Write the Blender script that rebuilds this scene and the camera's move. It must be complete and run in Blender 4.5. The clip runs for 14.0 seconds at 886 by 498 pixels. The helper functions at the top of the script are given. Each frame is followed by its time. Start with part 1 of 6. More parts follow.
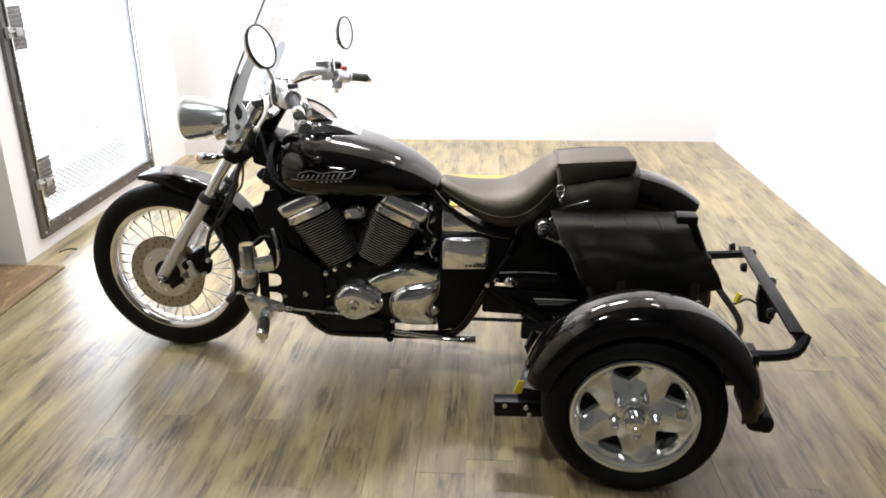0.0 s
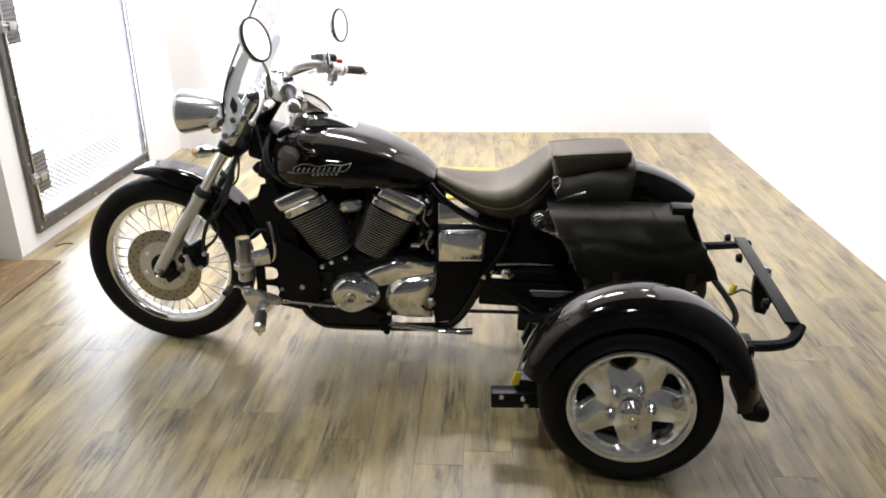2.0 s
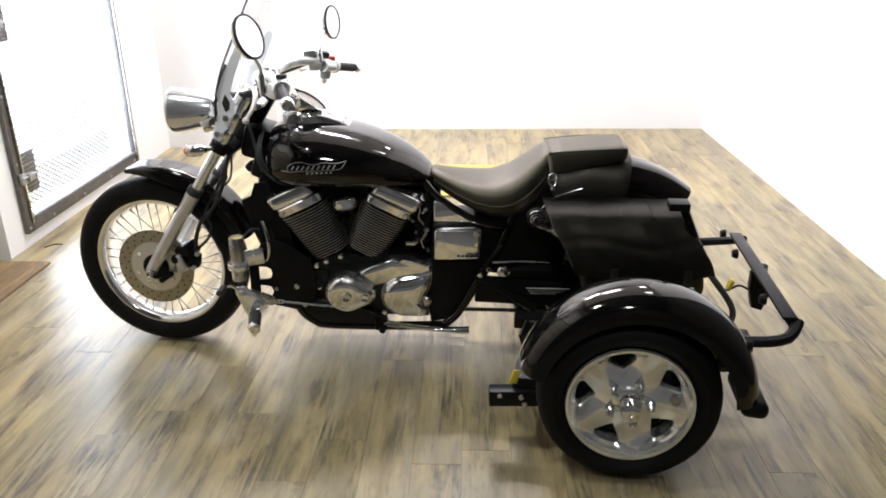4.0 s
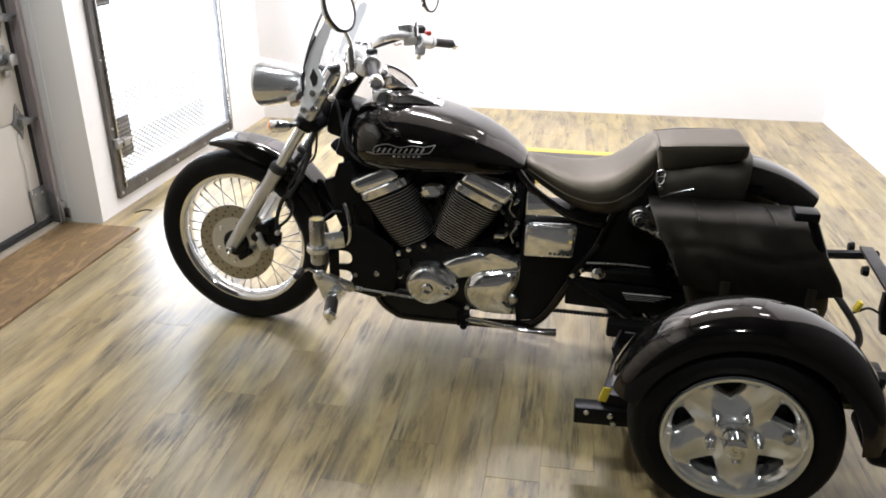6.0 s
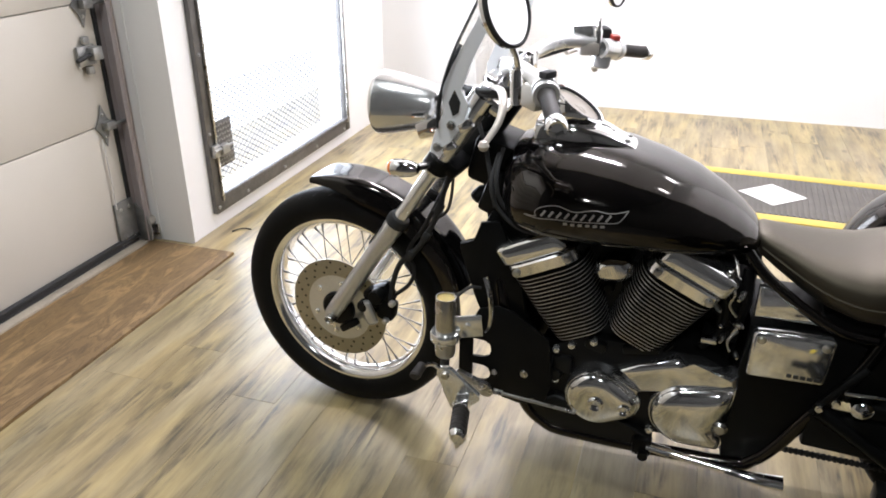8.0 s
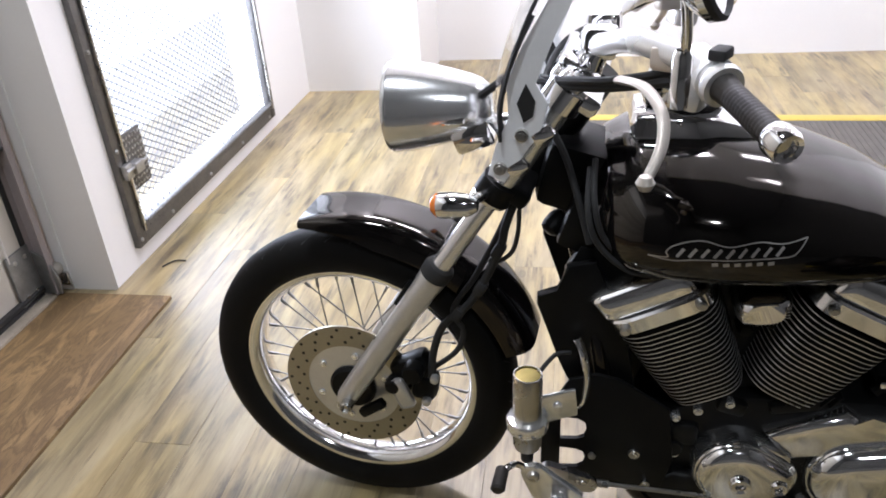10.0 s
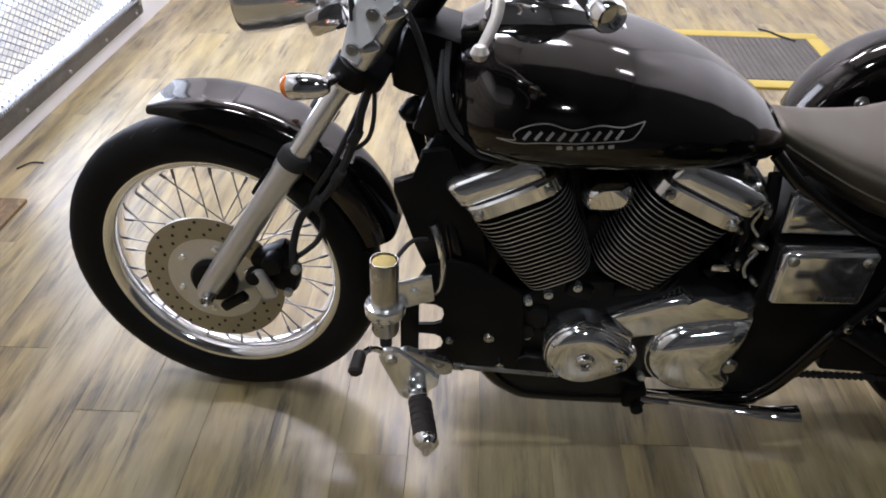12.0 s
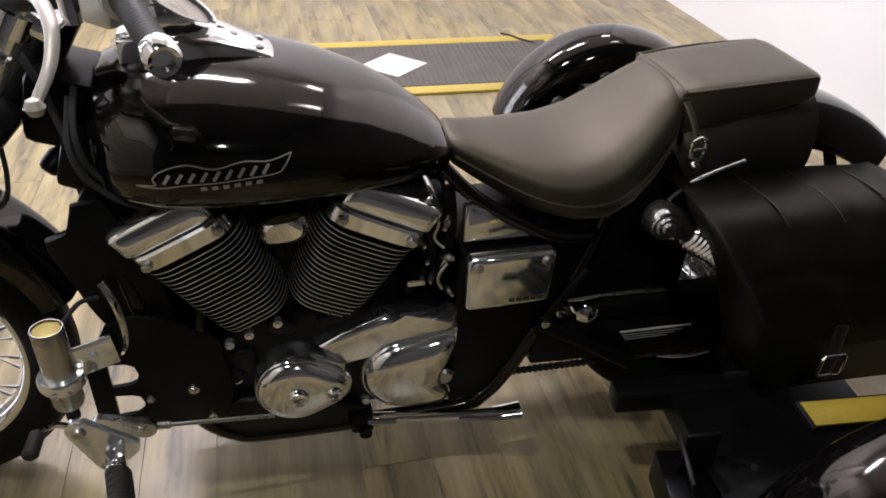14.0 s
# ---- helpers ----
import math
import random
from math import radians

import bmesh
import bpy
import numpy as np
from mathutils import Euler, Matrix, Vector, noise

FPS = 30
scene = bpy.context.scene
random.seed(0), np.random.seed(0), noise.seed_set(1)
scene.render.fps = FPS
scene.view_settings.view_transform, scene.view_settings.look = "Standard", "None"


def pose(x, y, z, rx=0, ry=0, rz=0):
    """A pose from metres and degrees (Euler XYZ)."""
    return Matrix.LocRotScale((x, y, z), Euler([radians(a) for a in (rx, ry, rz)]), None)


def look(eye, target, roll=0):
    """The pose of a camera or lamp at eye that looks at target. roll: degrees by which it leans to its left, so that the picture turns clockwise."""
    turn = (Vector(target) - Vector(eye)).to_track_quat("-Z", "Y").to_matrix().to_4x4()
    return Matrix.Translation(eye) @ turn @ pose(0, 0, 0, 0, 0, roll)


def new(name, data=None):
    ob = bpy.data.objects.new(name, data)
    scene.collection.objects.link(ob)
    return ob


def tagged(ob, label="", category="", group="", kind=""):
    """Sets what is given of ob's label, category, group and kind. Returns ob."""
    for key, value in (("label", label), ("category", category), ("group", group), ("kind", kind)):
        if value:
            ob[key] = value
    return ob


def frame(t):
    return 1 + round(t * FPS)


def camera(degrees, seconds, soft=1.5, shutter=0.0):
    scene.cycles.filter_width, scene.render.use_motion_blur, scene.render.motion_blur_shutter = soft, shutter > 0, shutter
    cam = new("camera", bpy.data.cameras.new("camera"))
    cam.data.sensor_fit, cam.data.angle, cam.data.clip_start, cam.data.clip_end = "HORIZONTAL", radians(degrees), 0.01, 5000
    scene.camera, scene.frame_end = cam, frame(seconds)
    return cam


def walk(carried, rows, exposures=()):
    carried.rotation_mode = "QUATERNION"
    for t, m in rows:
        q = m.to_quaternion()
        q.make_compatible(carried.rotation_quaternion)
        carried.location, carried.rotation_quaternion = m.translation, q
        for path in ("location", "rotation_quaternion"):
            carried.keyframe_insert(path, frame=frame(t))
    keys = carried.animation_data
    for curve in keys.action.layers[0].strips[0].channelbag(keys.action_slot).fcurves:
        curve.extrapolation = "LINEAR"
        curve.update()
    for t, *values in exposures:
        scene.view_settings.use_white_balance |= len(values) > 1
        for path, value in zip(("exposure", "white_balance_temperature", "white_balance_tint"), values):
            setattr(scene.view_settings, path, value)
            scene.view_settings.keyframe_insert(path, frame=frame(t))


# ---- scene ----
cam = camera(60.2, 14.0, soft=1.8)
PATH = [
    (0, (1.205, -2.699, 1.482), (1.102, -0.84, 0.752), -0.2),
    (0.5, (1.205, -2.702, 1.489), (1.112, -0.843, 0.757), -0.4),
    (1, (1.207, -2.703, 1.488), (1.113, -0.85, 0.741), -0.5),
    (1.5, (1.203, -2.705, 1.487), (1.112, -0.854, 0.736), -0.2),
    (2, (1.205, -2.703, 1.483), (1.112, -0.851, 0.735), -0.4),
    (2.5, (1.204, -2.698, 1.483), (1.113, -0.846, 0.733), -0.8),
    (3, (1.203, -2.692, 1.48), (1.107, -0.842, 0.728), -1.0),
    (5.5, (1.156, -2.651, 1.477), (1.141, -0.803, 0.712), 0.3),
    (6, (1.167, -2.497, 1.458), (0.875, -0.692, 0.648), 0.3),
    (6.5, (1.207, -2.312, 1.478), (0.703, -0.509, 0.774), 4.8),
    (7, (1.139, -2.151, 1.469), (0.527, -0.403, 0.716), 2.5),
    (7.5, (1.0, -1.939, 1.463), (0.325, -0.212, 0.712), 0.5),
    (7.7, (0.948, -1.867, 1.441), (0.321, -0.146, 0.639), 0.5),
    (9.8, (0.482, -1.263, 1.35), (0.11, 0.456, 0.397), -4.3),
    (10, (0.447, -1.269, 1.344), (0.115, 0.448, 0.372), -4.3),
    (10.5, (0.404, -1.269, 1.297), (0.14, 0.361, 0.168), -3.1),
    (11, (0.402, -1.273, 1.286), (0.144, 0.323, 0.108), -1.9),
    (11.5, (0.443, -1.296, 1.284), (0.223, 0.314, 0.118), -0.2),
    (12, (0.516, -1.296, 1.295), (0.458, 0.337, 0.14), 0.5),
    (12.5, (0.582, -1.285, 1.298), (0.633, 0.355, 0.154), 1.7),
    (13, (0.676, -1.255, 1.296), (0.894, 0.388, 0.177), 3.2),
    (13.5, (0.735, -1.255, 1.301), (1.051, 0.36, 0.165), 1.6),
    (14, (0.766, -1.265, 1.308), (1.149, 0.345, 0.184), 1.6),
]
EXPOSURES = [(0.0, -0.02, 5970, 12.5), (7.5, -0.05, 5970, 13.5), (10.0, -0.26, 5740, 17), (12.0, -0.45, 5680, 18), (14.0, -0.62, 6050, 18)]
walk(cam, [(t, look(eye, target, roll)) for t, eye, target, roll in PATH], EXPOSURES)
# ---- light ----
world = bpy.data.worlds.new("world")
scene.world = world
world.use_nodes = True
world.node_tree.nodes["Background"].inputs["Color"].default_value = (0.8, 0.9, 1.0, 1)
world.node_tree.nodes["Background"].inputs["Strength"].default_value = 0.3


def area_lamp(name, m, sx, sy, watts, colour):
    data = bpy.data.lights.new(name, "AREA")
    data.shape, data.size, data.size_y, data.energy, data.color = "RECTANGLE", sx, sy, watts, colour
    ob = new(name, data)
    ob.matrix_world = m
    return ob


# ---- materials ----
def mat_base(name):
    m = bpy.data.materials.new(name)
    m.use_nodes = True
    nt = m.node_tree
    return m, nt, nt.nodes["Principled BSDF"]


def node(nt, kind, **values):
    n = nt.nodes.new(kind)
    for key, value in values.items():
        n.inputs[key.replace("_", " ")].default_value = value
    return n


def noise_of(nt, coord, scale, detail=4.0, rough=0.55, stretch=None):
    n = node(nt, "ShaderNodeTexNoise", Scale=scale, Detail=detail, Roughness=rough)
    if stretch:
        mp = nt.nodes.new("ShaderNodeMapping")
        mp.inputs["Scale"].default_value = stretch
        nt.links.new(coord, mp.inputs["Vector"])
        coord = mp.outputs["Vector"]
    nt.links.new(coord, n.inputs["Vector"])
    return n.outputs["Fac"]


def ramp(nt, fac, stops):
    r = nt.nodes.new("ShaderNodeValToRGB")
    while len(r.color_ramp.elements) < len(stops):
        r.color_ramp.elements.new(0.5)
    for e, (p, c) in zip(r.color_ramp.elements, stops):
        e.position, e.color = p, (*c, 1) if len(c) == 3 else c
    nt.links.new(fac, r.inputs["Fac"])
    return r.outputs["Color"]


def mixed(nt, fac, a, b, mode="MIX"):
    mx = nt.nodes.new("ShaderNodeMix")
    mx.data_type, mx.blend_type = "RGBA", mode
    for key, v in (("Factor", fac), ("A", a), ("B", b)):
        sock = [s for s in mx.inputs if s.name == key and s.type == ("VALUE" if key == "Factor" else "RGBA")][0]
        if isinstance(v, (int, float)):
            sock.default_value = v
        elif isinstance(v, tuple):
            sock.default_value = (*v, 1)
        else:
            nt.links.new(v, sock)
    return [s for s in mx.outputs if s.type == "RGBA"][0]


def bumped(nt, bsdf, height, strength, distance=0.002):
    b = nt.nodes.new("ShaderNodeBump")
    b.inputs["Strength"].default_value, b.inputs["Distance"].default_value = strength, distance
    nt.links.new(height, b.inputs["Height"])
    nt.links.new(b.outputs["Normal"], bsdf.inputs["Normal"])


def surface(name, colour, rough=0.5, metal=0.0, vary=0.15, scale=6.0, fine=90.0, bump=0.1, coat=0.0, rvary=0.12, dist=0.001, spec=0.5):
    """A surface with wear at two scales in colour, gloss and relief."""
    m, nt, b = mat_base(name)
    tc = nt.nodes.new("ShaderNodeTexCoord").outputs["Object"]
    big, small = noise_of(nt, tc, scale), noise_of(nt, tc, fine, 3.0)
    dark = tuple(c * (1 - vary) for c in colour)
    light = tuple(min(1, c * (1 + vary * 0.6)) for c in colour)
    col = ramp(nt, big, [(0.3, dark), (0.7, light)])
    col = mixed(nt, 0.25, col, ramp(nt, small, [(0.35, dark), (0.65, light)]))
    nt.links.new(col, b.inputs["Base Color"])
    rr = nt.nodes.new("ShaderNodeMapRange")
    rr.inputs["To Min"].default_value, rr.inputs["To Max"].default_value = max(0.02, rough - rvary), min(1, rough + rvary)
    nt.links.new(big, rr.inputs["Value"])
    nt.links.new(rr.outputs["Result"], b.inputs["Roughness"])
    b.inputs["Metallic"].default_value = metal
    b.inputs["Specular IOR Level"].default_value = spec
    b.inputs["Coat Weight"].default_value, b.inputs["Coat Roughness"].default_value = coat, 0.03
    if bump:
        bumped(nt, b, small, bump, dist)
    return m


def glow(name, colour, strength):
    m, nt, b = mat_base(name)
    b.inputs["Base Color"].default_value = (*colour, 1)
    b.inputs["Emission Color"].default_value = (*colour, 1)
    b.inputs["Emission Strength"].default_value = strength
    return m


def plank_material():
    m, nt, b = mat_base("rustic_vinyl_plank")
    tc = nt.nodes.new("ShaderNodeTexCoord").outputs["Object"]
    info = nt.nodes.new("ShaderNodeObjectInfo").outputs["Random"]
    off = nt.nodes.new("ShaderNodeVectorMath")
    off.operation = "SCALE"
    off.inputs[0].default_value = (37.0, 91.0, 13.0)
    nt.links.new(info, off.inputs["Scale"])
    add = nt.nodes.new("ShaderNodeVectorMath")
    nt.links.new(tc, add.inputs[0])
    nt.links.new(off.outputs["Vector"], add.inputs[1])
    p = add.outputs["Vector"]
    streak = noise_of(nt, p, 6.0, 5.0, 0.60, (2.6, 0.34, 1.0))
    grain = noise_of(nt, p, 60.0, 5.0, 0.65, (1.8, 0.12, 1.0))
    blot = noise_of(nt, p, 5.5, 5.0, 0.62, (2.2, 0.50, 1.0))
    grey = noise_of(nt, p, 4.0, 4.0, 0.55, (2.0, 0.42, 1.0))
    crack = noise_of(nt, p, 30.0, 4.0, 0.6, (2.0, 0.13, 1.0))
    col = ramp(nt, streak, [(0.26, (0.172, 0.139, 0.077)), (0.40, (0.264, 0.215, 0.122)), (0.50, (0.340, 0.279, 0.160)), (0.60, (0.407, 0.337, 0.196)), (0.76, (0.485, 0.410, 0.250))])
    col = mixed(nt, 0.12, col, ramp(nt, grain, [(0.36, (0.09, 0.073, 0.05)), (0.7, (0.44, 0.38, 0.285))]))
    col = mixed(nt, ramp(nt, grey, [(0.42, (0, 0, 0)), (0.56, (0.9, 0.9, 0.9))]), mixed(nt, 1.0, col, (1.07, 1.02, 0.90), "MULTIPLY"), mixed(nt, 1.0, col, (0.88, 0.88, 0.92), "MULTIPLY"))
    rough_patch = ramp(nt, blot, [(0.47, (0, 0, 0)), (0.64, (0.9, 0.9, 0.9))])
    col = mixed(nt, rough_patch, col, mixed(nt, ramp(nt, crack, [(0.38, (0, 0, 0)), (0.58, (1, 1, 1))]), col, (0.080, 0.066, 0.050)))
    col = mixed(nt, ramp(nt, crack, [(0.64, (0, 0, 0)), (0.74, (0.48, 0.48, 0.48))]), col, (0.070, 0.058, 0.044))
    knot = node(nt, "ShaderNodeTexVoronoi", Scale=3.2)
    mp = nt.nodes.new("ShaderNodeMapping")
    mp.inputs["Scale"].default_value = (1.5, 0.8, 0.01)
    nt.links.new(p, mp.inputs["Vector"])
    nt.links.new(mp.outputs["Vector"], knot.inputs["Vector"])
    col = mixed(nt, ramp(nt, knot.outputs["Distance"], [(0.025, (0.75, 0.75, 0.75)), (0.045, (0.35, 0.35, 0.35)), (0.06, (0.6, 0.6, 0.6)), (0.085, (0, 0, 0))]), col, (0.085, 0.068, 0.050))
    tone = ramp(nt, info, [(0.0, (0.90, 0.89, 0.86)), (0.5, (1.0, 0.98, 0.93)), (1.0, (1.06, 1.04, 1.0))])
    col = mixed(nt, 1.0, col, tone, "MULTIPLY")
    place = nt.nodes.new("ShaderNodeNewGeometry").outputs["Position"]
    olive = noise_of(nt, place, 1.6, 3.0, 0.6, (1.4, 0.8, 1.0))
    col = mixed(nt, ramp(nt, olive, [(0.40, (0, 0, 0)), (0.66, (0.5, 0.5, 0.5))]), col, mixed(nt, 1.0, col, (0.84, 0.88, 0.70), "MULTIPLY"))
    nt.links.new(col, b.inputs["Base Color"])
    rr = nt.nodes.new("ShaderNodeMapRange")
    rr.inputs["To Min"].default_value, rr.inputs["To Max"].default_value = 0.27, 0.42
    nt.links.new(streak, rr.inputs["Value"])
    nt.links.new(rr.outputs["Result"], b.inputs["Roughness"])
    b.inputs["Specular IOR Level"].default_value = 0.55
    bumped(nt, b, grain, 0.15, 0.0006)
    return m


def plywood_material():
    m, nt, b = mat_base("plywood")
    tc = nt.nodes.new("ShaderNodeTexCoord").outputs["Object"]
    wav = node(nt, "ShaderNodeTexNoise", Scale=16.0, Detail=5.0, Roughness=0.6, Distortion=1.4)
    mp = nt.nodes.new("ShaderNodeMapping")
    mp.inputs["Scale"].default_value = (1.0, 0.22, 1.0)
    nt.links.new(tc, mp.inputs["Vector"])
    nt.links.new(mp.outputs["Vector"], wav.inputs["Vector"])
    stain = noise_of(nt, tc, 3.5)
    col = ramp(nt, wav.outputs["Fac"], [(0.28, (0.085, 0.054, 0.021)), (0.44, (0.178, 0.112, 0.044)), (0.50, (0.110, 0.068, 0.026)), (0.60, (0.258, 0.168, 0.070)), (0.68, (0.145, 0.090, 0.035)), (0.78, (0.27, 0.178, 0.080))])
    col = mixed(nt, ramp(nt, stain, [(0.45, (0, 0, 0)), (0.75, (0.6, 0.6, 0.6))]), col, (0.12, 0.077, 0.034))
    nt.links.new(col, b.inputs["Base Color"])
    b.inputs["Roughness"].default_value = 0.62
    bumped(nt, b, wav.outputs["Fac"], 0.25, 0.001)
    return m


def glass_material(name, tint, rough=0.0):
    m, nt, b = mat_base(name)
    b.inputs["Base Color"].default_value = (*tint, 1)
    b.inputs["Transmission Weight"].default_value = 1.0
    b.inputs["Roughness"].default_value = rough
    b.inputs["IOR"].default_value = 1.012
    return m


WALL = surface("white_wall_paint", (0.83, 0.82, 0.80), 0.6, 0, 0.03, 1.2, 140, 0.08)
CEIL = surface("ceiling_paint", (0.84, 0.82, 0.79), 0.8, 0, 0.05, 2, 60, 0.1)
# for unseen surfaces behind the camera, dark so that black paint reflects black
UNSEENDARK = surface("unseen_dark_shell", (0.07, 0.067, 0.062), 0.8, 0, 0.2, 2, 60, 0.1)
DOORPAINT = surface("cream_door_paint", (0.57, 0.535, 0.465), 0.55, 0, 0.05, 1.5, 220, 0.15)
JAMB = surface("jamb_board", (0.62, 0.555, 0.54), 0.6, 0, 0.06, 3, 120, 0.1)
SILL = surface("worn_sill", (0.30, 0.26, 0.20), 0.7, 0, 0.3, 7, 90, 0.2)
TRACK = surface("pinkish_track_paint", (0.33, 0.29, 0.285), 0.5, 0.1, 0.12, 5, 120, 0.08)
PLANK = plank_material()
PLY = plywood_material()
GALV = surface("galvanised_steel", (0.42, 0.42, 0.41), 0.42, 0.9, 0.3, 22, 160, 0.12)
DOORSTEEL = surface("dull_grey_steel", (0.16, 0.155, 0.15), 0.45, 0.75, 0.3, 18, 150, 0.15)
HINGE = surface("weathered_galvanised_steel", (0.27, 0.27, 0.262), 0.42, 0.7, 0.3, 22, 160, 0.12)
WIRE = surface("mesh_steel", (0.20, 0.20, 0.20), 0.5, 0.6, 0.2, 30, 150, 0.0)
SEAL = surface("rubber_seal", (0.018, 0.018, 0.018), 0.7, 0, 0.2, 20, 150, 0.1)
MATRUBBER = surface("grey_ribbed_rubber", (0.115, 0.105, 0.09), 0.75, 0, 0.3, 8, 120, 0.3)
YELLOW = surface("yellow_vinyl", (0.52, 0.39, 0.07), 0.5, 0, 0.15, 9, 120, 0.1)
# yellow darkened for the dim light at the bag shelf
LABEL = surface("dimmed_yellow_label", (0.30, 0.22, 0.015), 0.65, 0, 0.15, 20, 120, 0.05, spec=0.3)
STICKER = surface("bright_yellow_film", (0.80, 0.62, 0.04), 0.4, 0, 0.08, 20, 120, 0.0)
PAPER = surface("white_vinyl", (0.62, 0.60, 0.56), 0.6, 0, 0.06, 9, 120, 0.05)
PAINT = surface("black_gloss_paint", (0.003, 0.0027, 0.0027), 0.075, 0, 0.2, 3, 300, 0.0, coat=0.0, rvary=0.02, spec=0.56)
CHROME = surface("chrome", (0.88, 0.88, 0.88), 0.06, 1.0, 0.06, 9, 160, 0.0, rvary=0.03)
STEEL = surface("brushed_steel", (0.56, 0.55, 0.52), 0.28, 1.0, 0.12, 12, 200, 0.05)
ALLOY = surface("cast_alloy", (0.95, 0.95, 0.93), 0.16, 0.84, 0.03, 6, 200, 0.02, rvary=0.05)
PLATE = surface("satin_aluminium_plate", (0.90, 0.91, 0.92), 0.34, 0.12, 0.06, 9, 200, 0.03, rvary=0.06)
SHINY = surface("polished_alloy_shell", (0.92, 0.92, 0.915), 0.09, 0.97, 0.06, 9, 200, 0.02, rvary=0.05)
DISC = surface("brown_grey_disc_steel", (0.40, 0.375, 0.30), 0.33, 0.85, 0.15, 10, 200, 0.05)
BRIGHT = surface("polished_aluminium", (0.88, 0.88, 0.87), 0.20, 0.85, 0.06, 9, 200, 0.02, rvary=0.04)
SPOKE = surface("dull_spoke_steel", (0.34, 0.34, 0.33), 0.32, 0.9, 0.1, 12, 200, 0.0)
FORKALLOY = surface("satin_fork_alloy", (0.68, 0.68, 0.67), 0.30, 0.75, 0.12, 10, 180, 0.05)
SATIN = surface("satin_black_metal", (0.006, 0.006, 0.006), 0.38, 0.0, 0.3, 9, 160, 0.1, spec=0.15)
ENGINE = surface("black_engine_enamel", (0.007, 0.007, 0.007), 0.42, 0.0, 0.3, 16, 220, 0.15, spec=0.3)
FIN = surface("worn_fin_edge", (0.66, 0.655, 0.64), 0.34, 0.65, 0.3, 30, 200, 0.1)
TYRE = surface("tyre_rubber", (0.006, 0.0058, 0.0056), 0.62, 0, 0.3, 9, 240, 0.2, spec=0.16)
BARALLOY = surface("bright_bar_alloy", (0.86, 0.86, 0.85), 0.26, 0.6, 0.06, 9, 200, 0.02, rvary=0.06)
LEVER = surface("cast_lever_alloy", (0.58, 0.53, 0.47), 0.42, 0.35, 0.08, 14, 200, 0.05)
GRIP = surface("grip_rubber", (0.030, 0.025, 0.021), 0.6, 0, 0.2, 30, 200, 0.2)
LEATHER = surface("black_leather", (0.010, 0.0096, 0.0085), 0.42, 0, 0.35, 14, 260, 0.4, rvary=0.12, spec=0.55)
VINYL = surface("seat_vinyl", (0.010, 0.0085, 0.0062), 0.52, 0, 0.2, 7, 420, 0.25, rvary=0.04, spec=1.0)
# warm tone of the wall's reflection is put into the paint's specular tint
PAINT.node_tree.nodes["Principled BSDF"].inputs["Specular Tint"].default_value = (1.0, 0.92, 0.83, 1)
VINYL.node_tree.nodes["Principled BSDF"].inputs["Specular Tint"].default_value = (1.0, 0.85, 0.62, 1)
for key, value in (("Sheen Weight", 0.22), ("Sheen Roughness", 0.35), ("Sheen Tint", (1.0, 0.84, 0.66, 1))):
    VINYL.node_tree.nodes["Principled BSDF"].inputs[key].default_value = value
VINYL.node_tree.nodes["Principled BSDF"].inputs["Specular Tint"].default_value = (1.0, 0.87, 0.64, 1)
LEATHER.node_tree.nodes["Principled BSDF"].inputs["Specular Tint"].default_value = (1.0, 0.90, 0.70, 1)
AMBER = surface("amber_lens", (0.85, 0.22, 0.02), 0.15, 0, 0.1, 30, 200, 0.0)
RED = surface("red_plastic", (0.55, 0.05, 0.03), 0.35, 0, 0.1, 30, 200, 0.0)
SILVER = surface("silver_badge_print", (0.46, 0.44, 0.41), 0.35, 0.5, 0.05, 30, 200, 0.0)
GREYMARK = surface("dark_engraving", (0.05, 0.05, 0.05), 0.4, 0.3, 0.05, 30, 200, 0.0)
BRASS = surface("yellow_zinc", (0.36, 0.29, 0.09), 0.35, 0.75, 0.2, 30, 200, 0.05)
MIRROR = surface("mirror_glass", (0.80, 0.80, 0.80), 0.03, 1.0, 0.01, 5, 100, 0.0, rvary=0.01)
SCREEN = glass_material("clear_acrylic", (0.995, 0.995, 0.99))
LENS = glass_material("lamp_lens", (0.95, 0.95, 0.93), 0.05)
DIAL = surface("cream_dial", (0.45, 0.40, 0.34), 0.3, 0, 0.05, 20, 200, 0.0)
LAMPGLOW = glow("lamp_tube", (1.0, 0.95, 0.86), 18.0)
DAYGLOW = glow("day_backdrop", (0.93, 0.97, 1.0), 3.2)


# ---- mesh tools ----
def finish(bm, angle=38):
    me = bpy.data.meshes.new("mesh")
    bmesh.ops.recalc_face_normals(bm, faces=bm.faces)
    bm.to_mesh(me)
    bm.free()
    me.shade_smooth()
    me.set_sharp_from_angle(angle=radians(angle))
    return me


def part(name, bm, material, parent=None, label="", angle=38):
    me = finish(bm, angle) if isinstance(bm, bmesh.types.BMesh) else bm
    if not me.materials:
        me.materials.append(material)
    ob = new(name, me)
    ob.parent = parent
    return tagged(ob, label)


def pieces(name, bm, material, parent=None, label="", angle=38):
    """Makes each unconnected piece of a bmesh a part of its own."""
    left, last = set(bm.verts), None
    while left:
        stack = [next(v for v in bm.verts if v in left)]
        group = set(stack)
        while stack:
            for e in stack.pop().link_edges:
                for w in e.verts:
                    if w not in group:
                        group.add(w)
                        stack.append(w)
        left -= group
        one, at = bmesh.new(), {}
        for v in bm.verts:
            if v in group:
                at[v] = one.verts.new(v.co)
        for f in bm.faces:
            if f.verts[0] in group:
                one.faces.new([at[v] for v in f.verts])
        last = part(name, one, material, parent, label, angle)
    bm.free()
    return last


